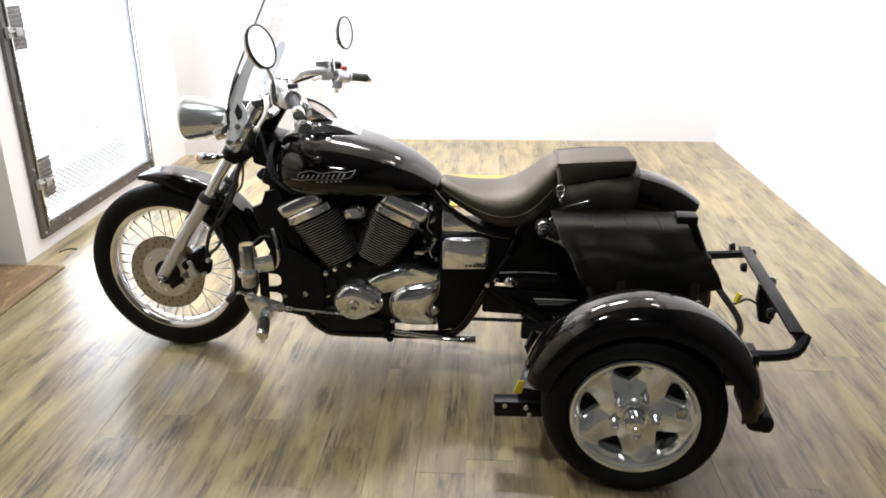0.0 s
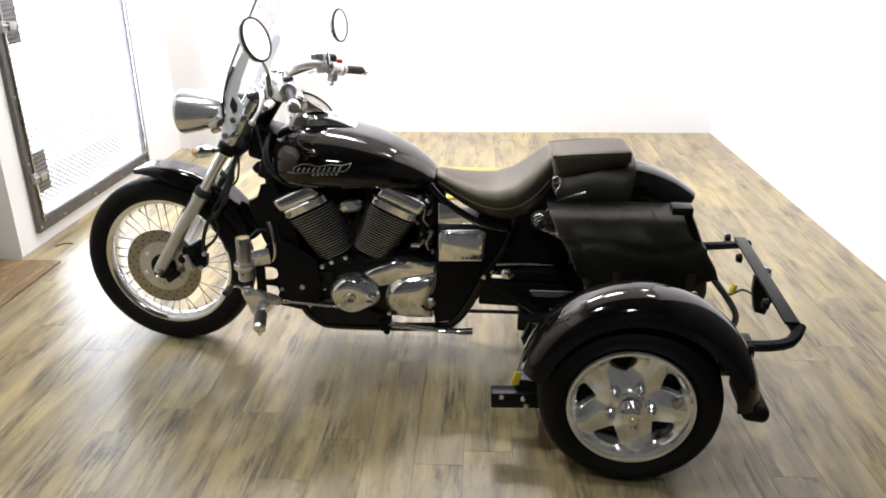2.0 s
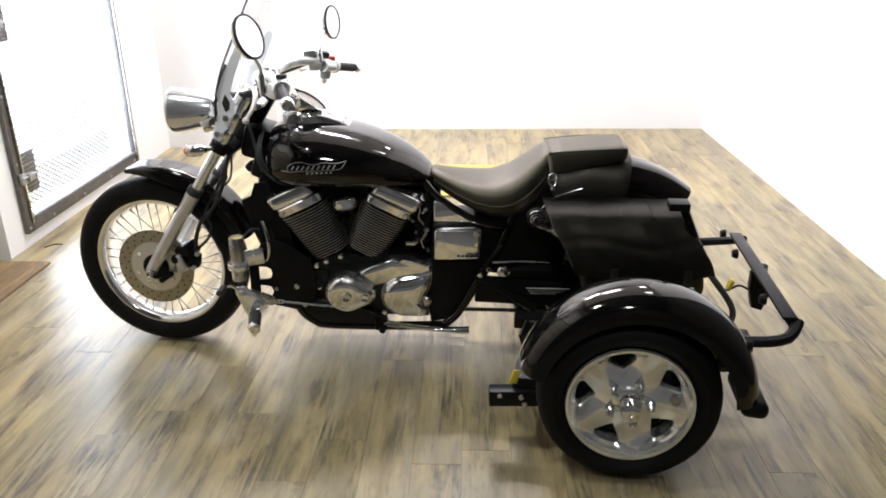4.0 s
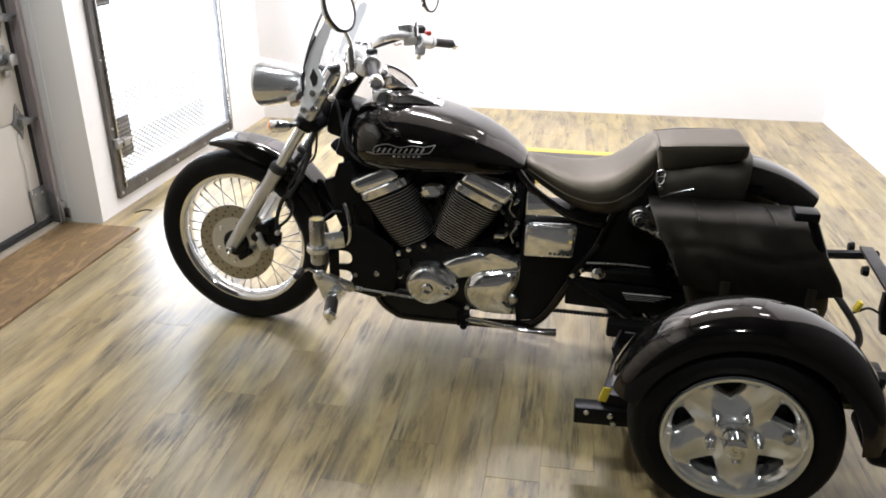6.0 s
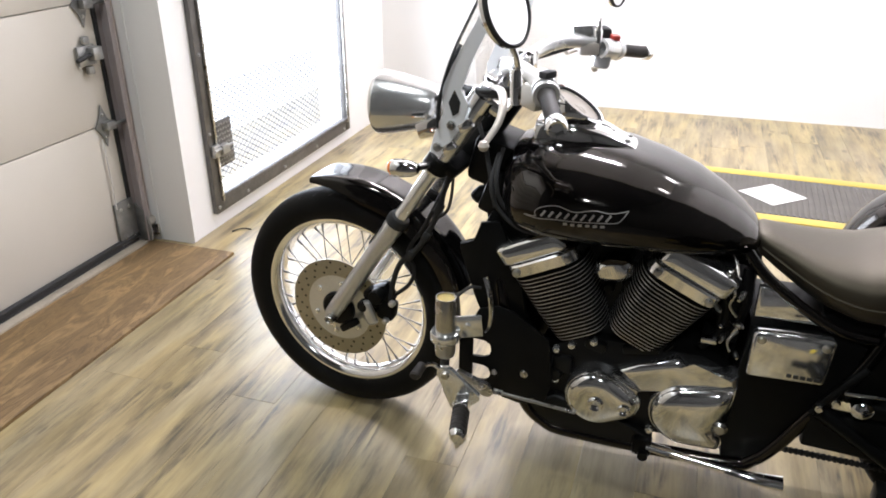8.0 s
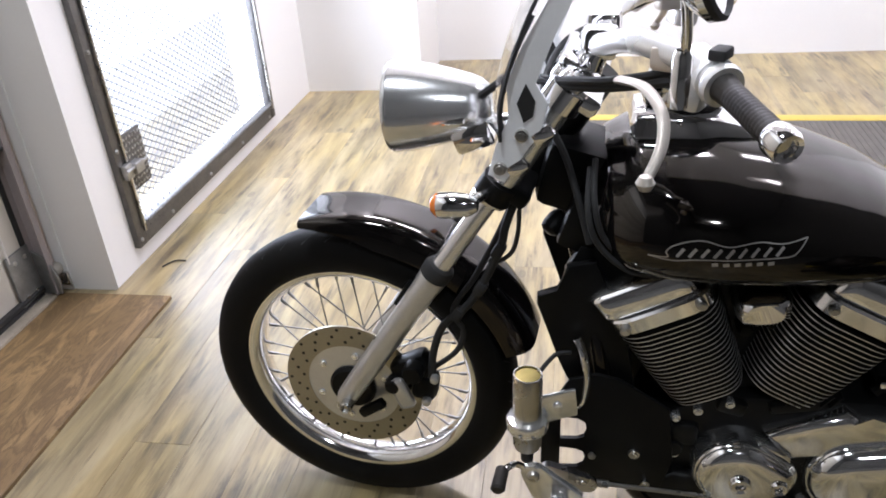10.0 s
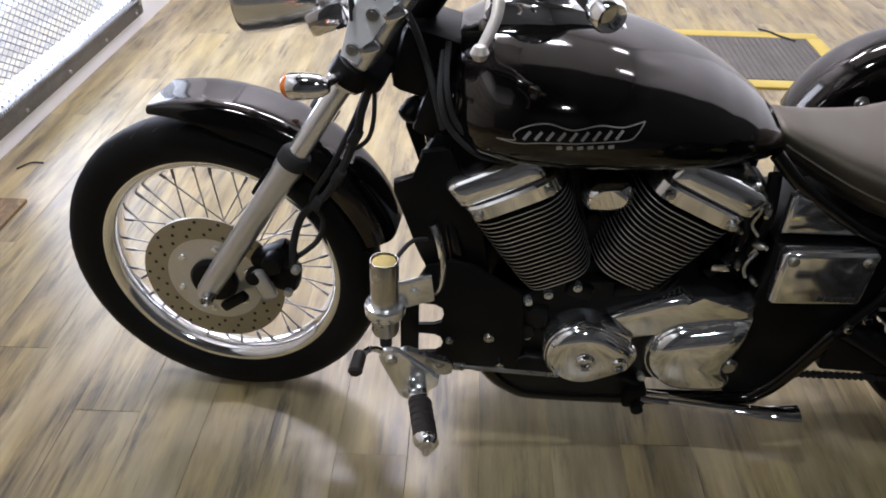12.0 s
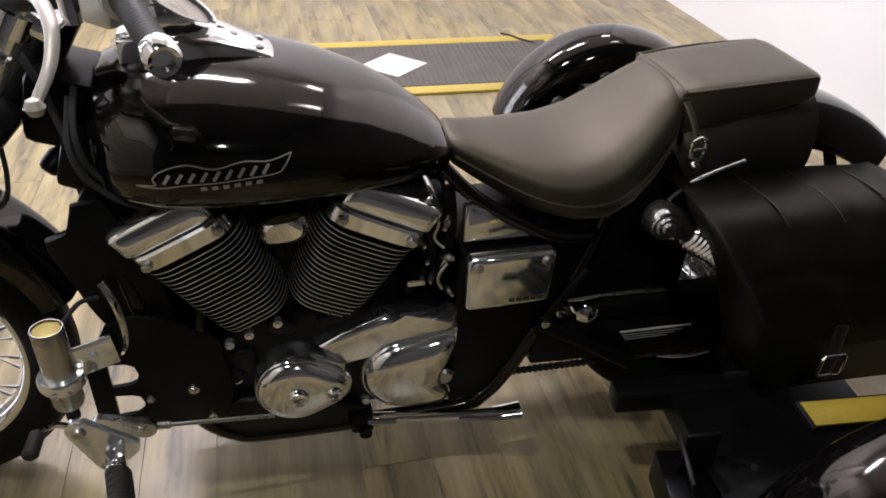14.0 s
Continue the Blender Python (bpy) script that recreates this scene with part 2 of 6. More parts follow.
def empty(name, m, label, category, group=""):
    ob = new(name)
    ob.empty_display_size = 0.1
    ob.matrix_world = m
    return tagged(ob, label, category, group)


def loft(bm, rings, cap=True, closed=True):
    rows = [[bm.verts.new(p) for p in r] for r in rings]
    n = len(rows[0])
    for a, b in zip(rows, rows[1:]):
        for i in range(n if closed else n - 1):
            j = (i + 1) % n
            bm.faces.new((a[i], a[j], b[j], b[i]))
    if cap:
        for r in (rows[0], rows[-1]):
            if len(set(r)) > 2:
                bm.faces.new(r)
    return bm


def spline(pts, steps):
    """A smooth line through the points."""
    pts = [Vector(p) for p in pts]
    if steps < 2 or len(pts) < 3:
        return pts
    out = []
    for i in range(len(pts) - 1):
        p0, p1, p2, p3 = pts[max(i - 1, 0)], pts[i], pts[i + 1], pts[min(i + 2, len(pts) - 1)]
        for k in range(steps):
            t = k / steps
            out.append(0.5 * ((2 * p1) + (p2 - p0) * t + (2 * p0 - 5 * p1 + 4 * p2 - p3) * t * t + (3 * p1 - p0 - 3 * p2 + p3) * t ** 3))
    return out + [pts[-1]]


def tube(bm, pts, r, n=10, steps=5, flat=1.0, r_end=None):
    line = spline(pts, steps)
    rings, up = [], None
    for i, p in enumerate(line):
        d = (line[min(i + 1, len(line) - 1)] - line[max(i - 1, 0)]).normalized()
        if up is None:
            up = Vector((0, 0, 1)) if abs(d.z) < 0.9 else Vector((0, 1, 0))
        side = d.cross(up).normalized()
        up = side.cross(d).normalized()
        f = i / max(1, len(line) - 1)
        q = r + ((r_end if r_end is not None else r) - r) * f
        rings.append([p + side * math.cos(a) * q + up * math.sin(a) * q * flat for a in [2 * math.pi * k / n for k in range(n)]])
    return loft(bm, rings)


def basis(axis):
    z = Vector(axis).normalized()
    x = z.orthogonal().normalized() if abs(z.y) < 0.95 else Vector((1, 0, 0))
    if abs(z.y) < 0.95 and abs(z.y) < 0.5:
        x = Vector((0, 1, 0)).cross(z).normalized()
    return x, z.cross(x).normalized(), z


def lathe(bm, profile, o, axis, n=32, a0=0.0, a1=360.0, ring=False, sx=1.0, sy=1.0):
    """Turns a profile of (radius, height) round an axis through o."""
    x, y, z = basis(axis)
    o, full = Vector(o), a1 - a0 >= 360
    count = n if full else n + 1
    prof = list(profile) + ([profile[0]] if ring else [])
    cols = []
    for k in range(count):
        a = radians(a0 + (a1 - a0) * k / n)
        cols.append([bm.verts.new(o + x * (math.cos(a) * r * sx) + y * (math.sin(a) * r * sy) + z * h) for r, h in prof])
    m = len(prof)
    for k in range(n):
        a, b = cols[k], cols[(k + 1) % count]
        for i in range(m - 1):
            bm.faces.new((a[i], a[i + 1], b[i + 1], b[i]))
    bmesh.ops.remove_doubles(bm, verts=bm.verts, dist=1e-5)
    return bm


def box(bm, c, s, bev=0.003, rot=(0, 0, 0), seg=2):
    m = Matrix.LocRotScale(c, Euler([radians(a) for a in rot]), s)
    made = bmesh.ops.create_cube(bm, size=1.0, matrix=m)
    if bev:
        edges = list({e for v in made["verts"] for e in v.link_edges})
        bmesh.ops.bevel(bm, geom=edges, offset=bev, segments=seg, affect="EDGES", profile=0.5)
    return bm


def prism(bm, poly, y0, y1, bev=0.003, seg=2):
    """A plate of outline (x, z) from y0 to y1, with rounded edges."""
    a = [bm.verts.new((x, y0, z)) for x, z in poly]
    b = [bm.verts.new((x, y1, z)) for x, z in poly]
    n = len(poly)
    faces = [bm.faces.new(a), bm.faces.new(b[::-1])] + [bm.faces.new((a[i], b[i], b[(i + 1) % n], a[(i + 1) % n])) for i in range(n)]
    if bev:
        edges = [e for e in set(faces[0].edges) | set(faces[1].edges)]
        bmesh.ops.bevel(bm, geom=edges, offset=bev, segments=seg, affect="EDGES", profile=0.5)
    return bm


def arc(cx, cz, r, a0, a1, n):
    return [(cx + r * math.cos(radians(a0 + (a1 - a0) * k / n)), cz + r * math.sin(radians(a0 + (a1 - a0) * k / n))) for k in range(n + 1)]


def hull2(c0, r0, c1, r1, n=14):
    """The outline round two circles."""
    d = math.degrees(math.atan2(c1[1] - c0[1], c1[0] - c0[0]))
    dist = math.dist(c0, c1)
    off = math.degrees(math.acos(max(-1, min(1, (r0 - r1) / dist))))
    return arc(*c0, r0, d + off, d + 360 - off, 2 * n) + arc(*c1, r1, d - off, d + off, n)


def bolt(bm, p, axis, r, h):
    return lathe(bm, [(0, h), (r * 0.55, h), (r * 0.62, h * 0.8), (r * 0.9, h * 0.75), (r, h * 0.45), (r, -0.004), (0, -0.004)], p, axis, 12)


def bm_new():
    return bmesh.new()


# ---- the room ----
XL, XG, XR, YB, YF, ZC = -1.112, -1.345, 3.10, 3.59, -5.2, 4.3
YC = 0.782
YS, YP = 0.45, -1.45
D0, D1, DZ0, DZ1 = 0.938, 2.365, 0.072, 2.15


def slab(name, lo, hi, material, label, category, kind="structure", bev=0.0):
    bm = bm_new()
    c = [(a + b) / 2 for a, b in zip(lo, hi)]
    box(bm, c, [b - a for a, b in zip(lo, hi)], bev)
    ob = part(name, bm, material)
    return tagged(ob, label, category, kind=kind)


floor = slab("floor", (-1.9, YP, -0.12), (XR + 0.2, YB + 0.2, -0.0065), PLANK, "greyish brown rustic wood-look plank floor", "floor")
# added dark floor, out of view, that the tank's flank reflects
slab("floor_south", (-1.9, YF - 0.2, -0.12), (XR + 0.2, YP - 0.002, -0.002), UNSEENDARK, "unseen dark floor added to keep reflections dark", "floor")
slab("wall_north", (XL - 0.2, YB, -0.1), (XR + 0.2, YB + 0.15, ZC), WALL, "plain white painted back wall", "wall")
slab("wall_east", (XR, 0.45, -0.1), (XR + 0.15, YB, ZC), WALL, "plain white painted side wall", "wall")
# dark walls out of view, added to close the room
slab("wall_south_east", (XR, YF, -0.1), (XR + 0.15, 0.45, ZC), UNSEENDARK, "unseen dark wall added past the white wall", "wall")
slab("wall_south", (-1.9, YF - 0.15, -0.1), (XR + 0.15, YF, ZC), UNSEENDARK, "unseen dark wall added behind the camera", "wall")
slab("wall_corner_box", (XL, 2.985, -0.1), (-0.42, YB, ZC), WALL, "plain white boxed-out corner of the back wall", "wall")
# unseen ceiling, split at YS into white and dark to shape the tank's sheen
slab("ceiling", (-1.9, YS, ZC), (XR + 0.15, YB + 0.15, ZC + 0.12), CEIL, "unseen plain white painted ceiling", "ceiling")
slab("ceiling_south", (-1.9, YF, ZC - 0.01), (XR + 0.15, YS - 0.002, ZC + 0.12), UNSEENDARK, "unseen dark ceiling added to keep reflections dark", "ceiling")

# the west wall with the opening of the mesh door
bm = bm_new()
for lo, hi in (((XL - 0.16, YC, -0.1), (XL, D0 + 0.02, ZC)), ((XL - 0.16, D1 - 0.02, -0.1), (XL, YB, ZC)),
               ((XL - 0.16, D0 + 0.02, -0.1), (XL, D1 - 0.02, DZ0 + 0.03)), ((XL - 0.16, D0 + 0.02, DZ1 - 0.02), (XL, D1 - 0.02, ZC))):
    box(bm, [(a + b) / 2 for a, b in zip(lo, hi)], [b - a for a, b in zip(lo, hi)], 0)
tagged(part("wall_west", bm, WALL), "white painted wall round the mesh door", "wall", kind="structure")
slab("wall_return", (XG - 0.16, YC + 0.002, -0.1), (XL - 0.158, YC + 0.16, ZC), WALL, "white painted return beside the overhead door", "wall")
slab("wall_south_west", (XG - 0.16, YF, -0.1), (XG - 0.01, -2.55, ZC), UNSEENDARK, "unseen dark wall added past the overhead door", "wall")
slab("wall_lintel", (XG - 0.16, -2.55, 2.5), (XG - 0.01, YC, ZC), WALL, "white painted wall over the overhead door", "wall")

# daylight space behind the mesh door
slab("backdrop", (XL - 1.75, D0 - 0.6, -0.2), (XL - 1.70, D1 + 5.0, 3.0), DAYGLOW, "bright daylight beyond the mesh door", "backdrop")
slab("reveal_side", (XL - 1.6, D0 - 0.16, -0.05), (XL - 0.17, D0 - 0.09, 2.4), WALL, "white reveal beyond the mesh door", "wall")
slab("reveal_floor", (XL - 1.68, D0 - 0.5, -0.12), (XL - 0.17, D1 + 4.9, -0.02), WALL, "pale floor beyond the mesh door", "floor")


def mesh_door():
    root = empty("mesh_door", pose(XL, 0, 0), "dull grey steel gate with expanded metal mesh, shut in the white wall", "gate")
    w = 0.062
    bm = bm_new()
    box(bm, (0.006, D0 + w / 2, (DZ0 + DZ1) / 2), (0.034, w, DZ1 - DZ0), 0.003)
    box(bm, (0.006, D1 - 0.024, (DZ0 + DZ1) / 2), (0.034, 0.048, DZ1 - DZ0), 0.003)
    box(bm, (0.006, (D0 + D1) / 2, DZ0 + 0.036), (0.034, D1 - D0 - w - 0.05, 0.072), 0.003)
    box(bm, (0.006, (D0 + D1) / 2, DZ1 - 0.03), (0.034, D1 - D0 - w - 0.05, 0.06), 0.003)
    fr = part("frame", bm, DOORSTEEL, root)
    bm = bm_new()
    box(bm, (0.028, D0 + w - 0.012, (DZ0 + DZ1) / 2), (0.012, 0.010, DZ1 - DZ0 - 0.1), 0.002)
    box(bm, (0.028, D1 - 0.040, (DZ0 + DZ1) / 2), (0.012, 0.008, DZ1 - DZ0 - 0.1), 0.002)
    pieces("edge_strip", bm, STEEL, fr)
    screw = bm_new()
    bolt(screw, (0, 0, 0), (1, 0, 0), 0.008, 0.007)
    screw = finish(screw)
    spots = [(D0 + 0.02, 0.10 + 0.34 * k) for k in range(6)] + [(D0 + 0.26 + 0.36 * k, DZ0 + 0.022) for k in range(4)]
    for y, z in spots:
        part("screw", screw, GALV, fr).location = (0.0235, y, z)
    # mesh strands
    bm = bm_new()
    y0, y1, z0, z1 = D0 + 0.03, D1 - 0.02, DZ0 + 0.03, DZ1 - 0.03
    step, slope = 0.030, 0.62
    for sgn in (1, -1):
        c = z0 - slope * (y1 - y0)
        while c < z1 + slope * (y1 - y0):
            pts = []
            for y in (y0, y1):
                pts.append((y, c + sgn * slope * (y - y0)))
            (ya, za), (yb, zb) = pts
            t0, t1 = 0.0, 1.0
            if zb != za:
                ta, tb = sorted(((z0 - za) / (zb - za), (z1 - za) / (zb - za)))
                t0, t1 = max(t0, ta), min(t1, tb)
            if t1 > t0:
                a = Vector((-0.008, ya + (yb - ya) * t0, za + (zb - za) * t0))
                b = Vector((-0.008, ya + (yb - ya) * t1, za + (zb - za) * t1))
                tube(bm, [a, b], 0.0025, 4, 1)
            c += step
    tagged(part("mesh", bm, WIRE, root), "expanded metal mesh", kind="stuff")
    bm = bm_new()
    k = D0 + 0.07
    while k < D1 - 0.06:
        for z, up in ((DZ0 + 0.066, 0.020), (DZ0 + 0.070, 0.014)):
            a = [bm.verts.new((0.026, k + e, z + h)) for e, h in ((-0.013, -0.012), (0.013, -0.012), (0.002, up))]
            ext = bmesh.ops.extrude_face_region(bm, geom=[bm.faces.new(a)])
            bmesh.ops.translate(bm, verts=[v for v in ext["geom"] if isinstance(v, bmesh.types.BMVert)], vec=(0.003, 0, 0))
            k += 0.0165
    tagged(part("cut_mesh_edge", bm, DOORSTEEL, fr), "jagged cut edge of the mesh", kind="stuff")
    # lock plates with their bolts
    for z in (0.345, 1.10):
        bm = bm_new()
        box(bm, (0.018, D0 + 0.125, z + 0.03), (0.006, 0.13, 0.21), 0.002)
        pl = part("lock_plate", bm, DOORSTEEL, root, "patterned steel lock plate")
        bm = bm_new()
        for i in range(6):
            for j in range(9):
                box(bm, (0.0225, D0 + 0.075 + 0.02 * i + 0.01 * (j % 2), z - 0.06 + 0.022 * j), (0.004, 0.012, 0.006), 0, (45 if (i + j) % 2 else -45, 0, 0))
        part("tread_pattern", bm, GALV, pl)
        bm = bm_new()
        box(bm, (0.040, D0 + 0.085, z + 0.015), (0.035, 0.055, 0.040), 0.004)
        box(bm, (0.034, D0 + 0.035, z + 0.015), (0.022, 0.045, 0.055), 0.004)
        tube(bm, [(0.046, D0 + 0.01, z + 0.02), (0.046, D0 + 0.15, z + 0.02)], 0.007, 10, 1)
        part("slide_bolt", bm, GALV, pl, "worn galvanised slide bolt")
        bm = bm_new()
        tube(bm, [(0.03, D0 + 0.05, z - 0.10), (0.03, D0 + 0.05, z + 0.0)], 0.006, 8, 1)
        part("rod", bm, CHROME, pl)


mesh_door()


def overhead_door():
    root = empty("overhead_door", pose(XG, 0, 0), "closed cream sectional garage door with galvanised hinges", "garage door")
    y0, y1 = -2.5, 0.70
    zs = [0.03, 0.549, 1.015, 1.48, 1.95, 2.42]
    for a, b in zip(zs, zs[1:]):
        bm = bm_new()
        box(bm, (-0.02, (y0 + y1) / 2, (a + b) / 2), (0.04, y1 - y0, b - a - 0.004), 0.004)
        part("section", bm, DOORPAINT, root, "embossed cream door section")
    # seal and rail are thick and black to draw the shadow gap too
    bm = bm_new()
    box(bm, (-0.012, (y0 + y1) / 2, 0.018), (0.05, y1 - y0, 0.048), 0.006)
    part("bottom_seal", bm, SEAL, root, "black rubber bottom seal, thickened for the shadow gap")
    bm = bm_new()
    box(bm, (-0.012, (y0 + y1) / 2, 0.050), (0.062, y1 - y0, 0.016), 0.003)
    part("bottom_rail", bm, SEAL, root)
    for z in zs[1:-1]:
        bm = bm_new()
        poly = [(0.0, 0.085), (0.022, 0.03), (0.048, 0.0), (0.022, -0.03), (0.0, -0.085), (-0.022, -0.03), (-0.048, 0.0), (-0.022, 0.03)]
        a = [bm.verts.new((0.004, 0.628 + u, z + v)) for u, v in poly]
        ext = bmesh.ops.extrude_face_region(bm, geom=[bm.faces.new(a)])
        bmesh.ops.translate(bm, verts=[v for v in ext["geom"] if isinstance(v, bmesh.types.BMVert)], vec=(0.004, 0, 0))
        box(bm, (0.022, 0.640, z), (0.03, 0.05, 0.035), 0.004)
        tube(bm, [(0.03, 0.625, z), (0.03, 0.75, z)], 0.008, 10, 1)
        h = part("hinge", bm, HINGE, root, "galvanised roller hinge")
        bm = bm_new()
        for s in (-0.045, 0.045):
            bolt(bm, (0.008, 0.628, z + s), (1, 0, 0), 0.007, 0.006)
        pieces("rivet", bm, STEEL, h)
    bm = bm_new()
    box(bm, (0.010, 0.605, 0.83), (0.012, 0.09, 0.075), 0.003)
    box(bm, (0.030, 0.630, 0.835), (0.04, 0.05, 0.05), 0.005)
    box(bm, (0.016, 0.605, 0.885), (0.02, 0.03, 0.03), 0.004)
    box(bm, (0.016, 0.605, 0.775), (0.02, 0.03, 0.03), 0.004)
    lk = part("side_lock", bm, GALV, root, "spring side lock")
    bm = bm_new()
    tube(bm, [(0.03, 0.615, 0.835), (0.035, 0.53, 0.822)], 0.008, 10, 1)
    part("knob", bm, SEAL, lk)
    bm = bm_new()
    box(bm, (0.008, 0.645, 0.125), (0.010, 0.11, 0.19), 0.003)
    prism(bm, [(0.004, 0.02), (0.072, 0.02), (0.078, 0.07), (0.066, 0.125), (0.040, 0.165), (0.004, 0.19)], 0.706, 0.716, 0.002)
    br = part("bottom_bracket", bm, HINGE, root, "galvanised bottom corner bracket")
    bm = bm_new()
    lathe(bm, [(0, 0.02), (0.022, 0.018), (0.024, 0), (0.022, -0.018), (0, -0.02)], (0.05, 0.735, 0.10), (0, 1, 0), 20)
    box(bm, (0.055, 0.755, 0.055), (0.05, 0.014, 0.05), 0.004)
    part("roller", bm, STEEL, br)
    bm = bm_new()
    for s in ((0.62, 0.19), (0.67, 0.19), (0.62, 0.06), (0.67, 0.06)):
        bolt(bm, (0.012, *s), (1, 0, 0), 0.008, 0.007)
    pieces("rivet", bm, STEEL, br)
    bm = bm_new()
    prof = [(0.004, 0.700), (0.004, 0.726), (0.060, 0.726), (0.060, 0.700), (0.056, 0.700), (0.056, 0.722), (0.008, 0.722), (0.008, 0.700)]
    loft(bm, [[(x, y, z) for x, y in prof] for z in (0.02, 2.5)])
    part("track", bm, TRACK, root, "pinkish grey steel roller track")
    bm = bm_new()
    box(bm, (0.004, 0.690, 1.24), (0.006, 0.019, 2.4), 0)
    part("edge_seal", bm, SEAL, root, "black rubber edge seal")
    bm = bm_new()
    tube(bm, [(0.03, 0.738, 0.1), (0.03, 0.736, 2.4)], 0.0022, 6, 1)
    part("lift_cable", bm, GALV, root)
    bm = bm_new()
    tube(bm, [(0.012, 0.60, 0.20), (0.010, 0.605, 0.36), (0.011, 0.600, 0.50)], 0.003, 6, 4)
    part("cord", bm, PAPER, root)


overhead_door()
slab("trim_jamb", (XG - 0.03, 0.728, 0.0), (XG + 0.022, YC - 0.001, 2.5), JAMB, "pinkish grey jamb board beside the door track", "trim", bev=0.003)

# plywood strip along the threshold
plywood = empty("plywood_strip", pose(0, 0, 0), "stained plywood strip laid along the garage door sill", "plywood")
for y0, y1 in ((-2.43, -1.702), (-1.698, 0.73)):
    bm = bm_new()
    box(bm, (XG + 0.24, (y0 + y1) / 2, 0.004), (0.44, y1 - y0, 0.016), 0.002)
    part("sheet", bm, PLY, plywood)
bm = bm_new()
box(bm, (XG + 0.03, -0.85, 0.010), (0.05, 3.1, 0.022), 0.003)
tagged(part("threshold_strip", bm, SILL), "worn pale sill strip under the garage door", "sill")


def runner_mat():
    root = empty("runner_mat", pose(1.26, 2.12, 0, 0, 0, -2.0), "dark ribbed rubber mat with yellow safety borders on the floor", "mat")
    hx, hy = 0.92, 0.34
    bm = bm_new()
    box(bm, (0, 0, 0.005), (2 * hx, 2 * hy, 0.010), 0.003)
    part("base", bm, MATRUBBER, root)
    bm = bm_new()
    k = -hx + 0.02
    while k < hx - 0.02:
        box(bm, (k, 0, 0.0112), (0.012, 2 * hy - 0.17, 0.004), 0)
        k += 0.026
    tagged(part("ribs", bm, MATRUBBER, root), kind="stuff")
    for y in (-hy + 0.035, hy - 0.035):
        bm = bm_new()
        box(bm, (0, y, 0.0075), (2 * hx, 0.074, 0.013), 0.004)
        part("border", bm, YELLOW, root, "yellow safety border")
    bm = bm_new()
    box(bm, (hx - 0.03, 0, 0.0080), (0.07, 2 * hy - 0.15, 0.0135), 0.004)
    part("border", bm, YELLOW, root, "yellow safety border")
    for x in (0.05,):
        bm = bm_new()
        a = [bm.verts.new(p) for p in ((x - 0.16, 0, 0.0145), (x, 0.155, 0.0145), (x + 0.16, 0, 0.0145), (x, -0.155, 0.0145))]
        ext = bmesh.ops.extrude_face_region(bm, geom=[bm.faces.new(a)])
        bmesh.ops.translate(bm, verts=[v for v in ext["geom"] if isinstance(v, bmesh.types.BMVert)], vec=(0, 0, 0.0015))
        part("diamond_sign", bm, PAPER, root, "pale diamond-shaped sticker")


runner_mat()
bm = bm_new()
tube(bm, [(1.93, 2.47, 0.016), (1.97, 2.42, 0.020), (2.00, 2.37, 0.018), (2.06, 2.31, 0.016)], 0.005, 6, 4)
tagged(part("loose_wire", bm, SEAL), "short black wire lying on the rubber mat", "wire")
bm = bm_new()
tube(bm, [(-1.02, 0.93, 0.004), (-0.99, 0.97, 0.006), (-0.95, 0.975, 0.004)], 0.003, 6, 4)
tagged(part("loose_wire", bm, SEAL), "short black wire on the plank floor by the wall", "wire")

# ---- unseen hanging lamps ----
HANG = 3.85


def hanging_lamp(x, y, watts, length, tone):
    root = empty("hanging_lamp", pose(x, y, HANG), "unseen white strip lamp on thin rods, added to light the room", "lamp", "strip lamps over the shop floor")
    bm = bm_new()
    box(bm, (0, 0, 0.04), (length, 0.20, 0.06), 0.008)
    part("housing", bm, WALL, root)
    for s in (-0.045, 0.045):
        bm = bm_new()
        tube(bm, [(0.03 - length / 2, s, -0.006), (length / 2 - 0.03, s, -0.006)], 0.013, 10, 1)
        part("tube", bm, LAMPGLOW, root)
    for s in (0.05 - length / 2, length / 2 - 0.05):
        bm = bm_new()
        tube(bm, [(s, 0, 0.06), (s, 0, ZC - HANG)], 0.005, 6, 1)
        part("rod", bm, STEEL, root)
    area_lamp("lamp_light", pose(x, y, HANG - 0.03), length * 0.7, 0.16, watts, tone)


SHOWROOM, WORKSHOP = (1.0, 0.94, 0.945), (0.98, 1.0, 0.93)
# the two at x 2.55 and 2.6 follow tank highlights, the rest add brightness
for lx, ly, lw, ll, tone in ((-0.15, 2.55, 98, 1.2, SHOWROOM), (0.95, 2.10, 88, 1.2, SHOWROOM), (2.55, 1.0, 7, 0.46, SHOWROOM), (2.6, 2.75, 12, 0.46, SHOWROOM),
                             (-0.2, -0.9, 54, 0.46, WORKSHOP), (1.2, -3.4, 45, 0.46, WORKSHOP)):
    hanging_lamp(lx, ly, lw, ll, tone)
# daylight through the mesh gate
area_lamp("daylight", pose(XL - 0.30, (D0 + D1) / 2, (DZ0 + DZ1) / 2, 0, -90, 0), DZ1 - DZ0, D1 - D0, 130, (0.90, 0.95, 1.0))

# ---- the motorcycle with its trike kit: x to the rear, y to its right side, z up, from under the front axle ----
bike = empty("motorcycle_trike", pose(-0.007, -0.039, 0.013, 0, 1.1, 0), "black cruiser motorcycle with bolt-on trike kit parked on plank floor", "motorcycle")


def P(name, bm, material, parent=None, label="", angle=38):
    return part(name, bm, material, parent or bike, label, angle)


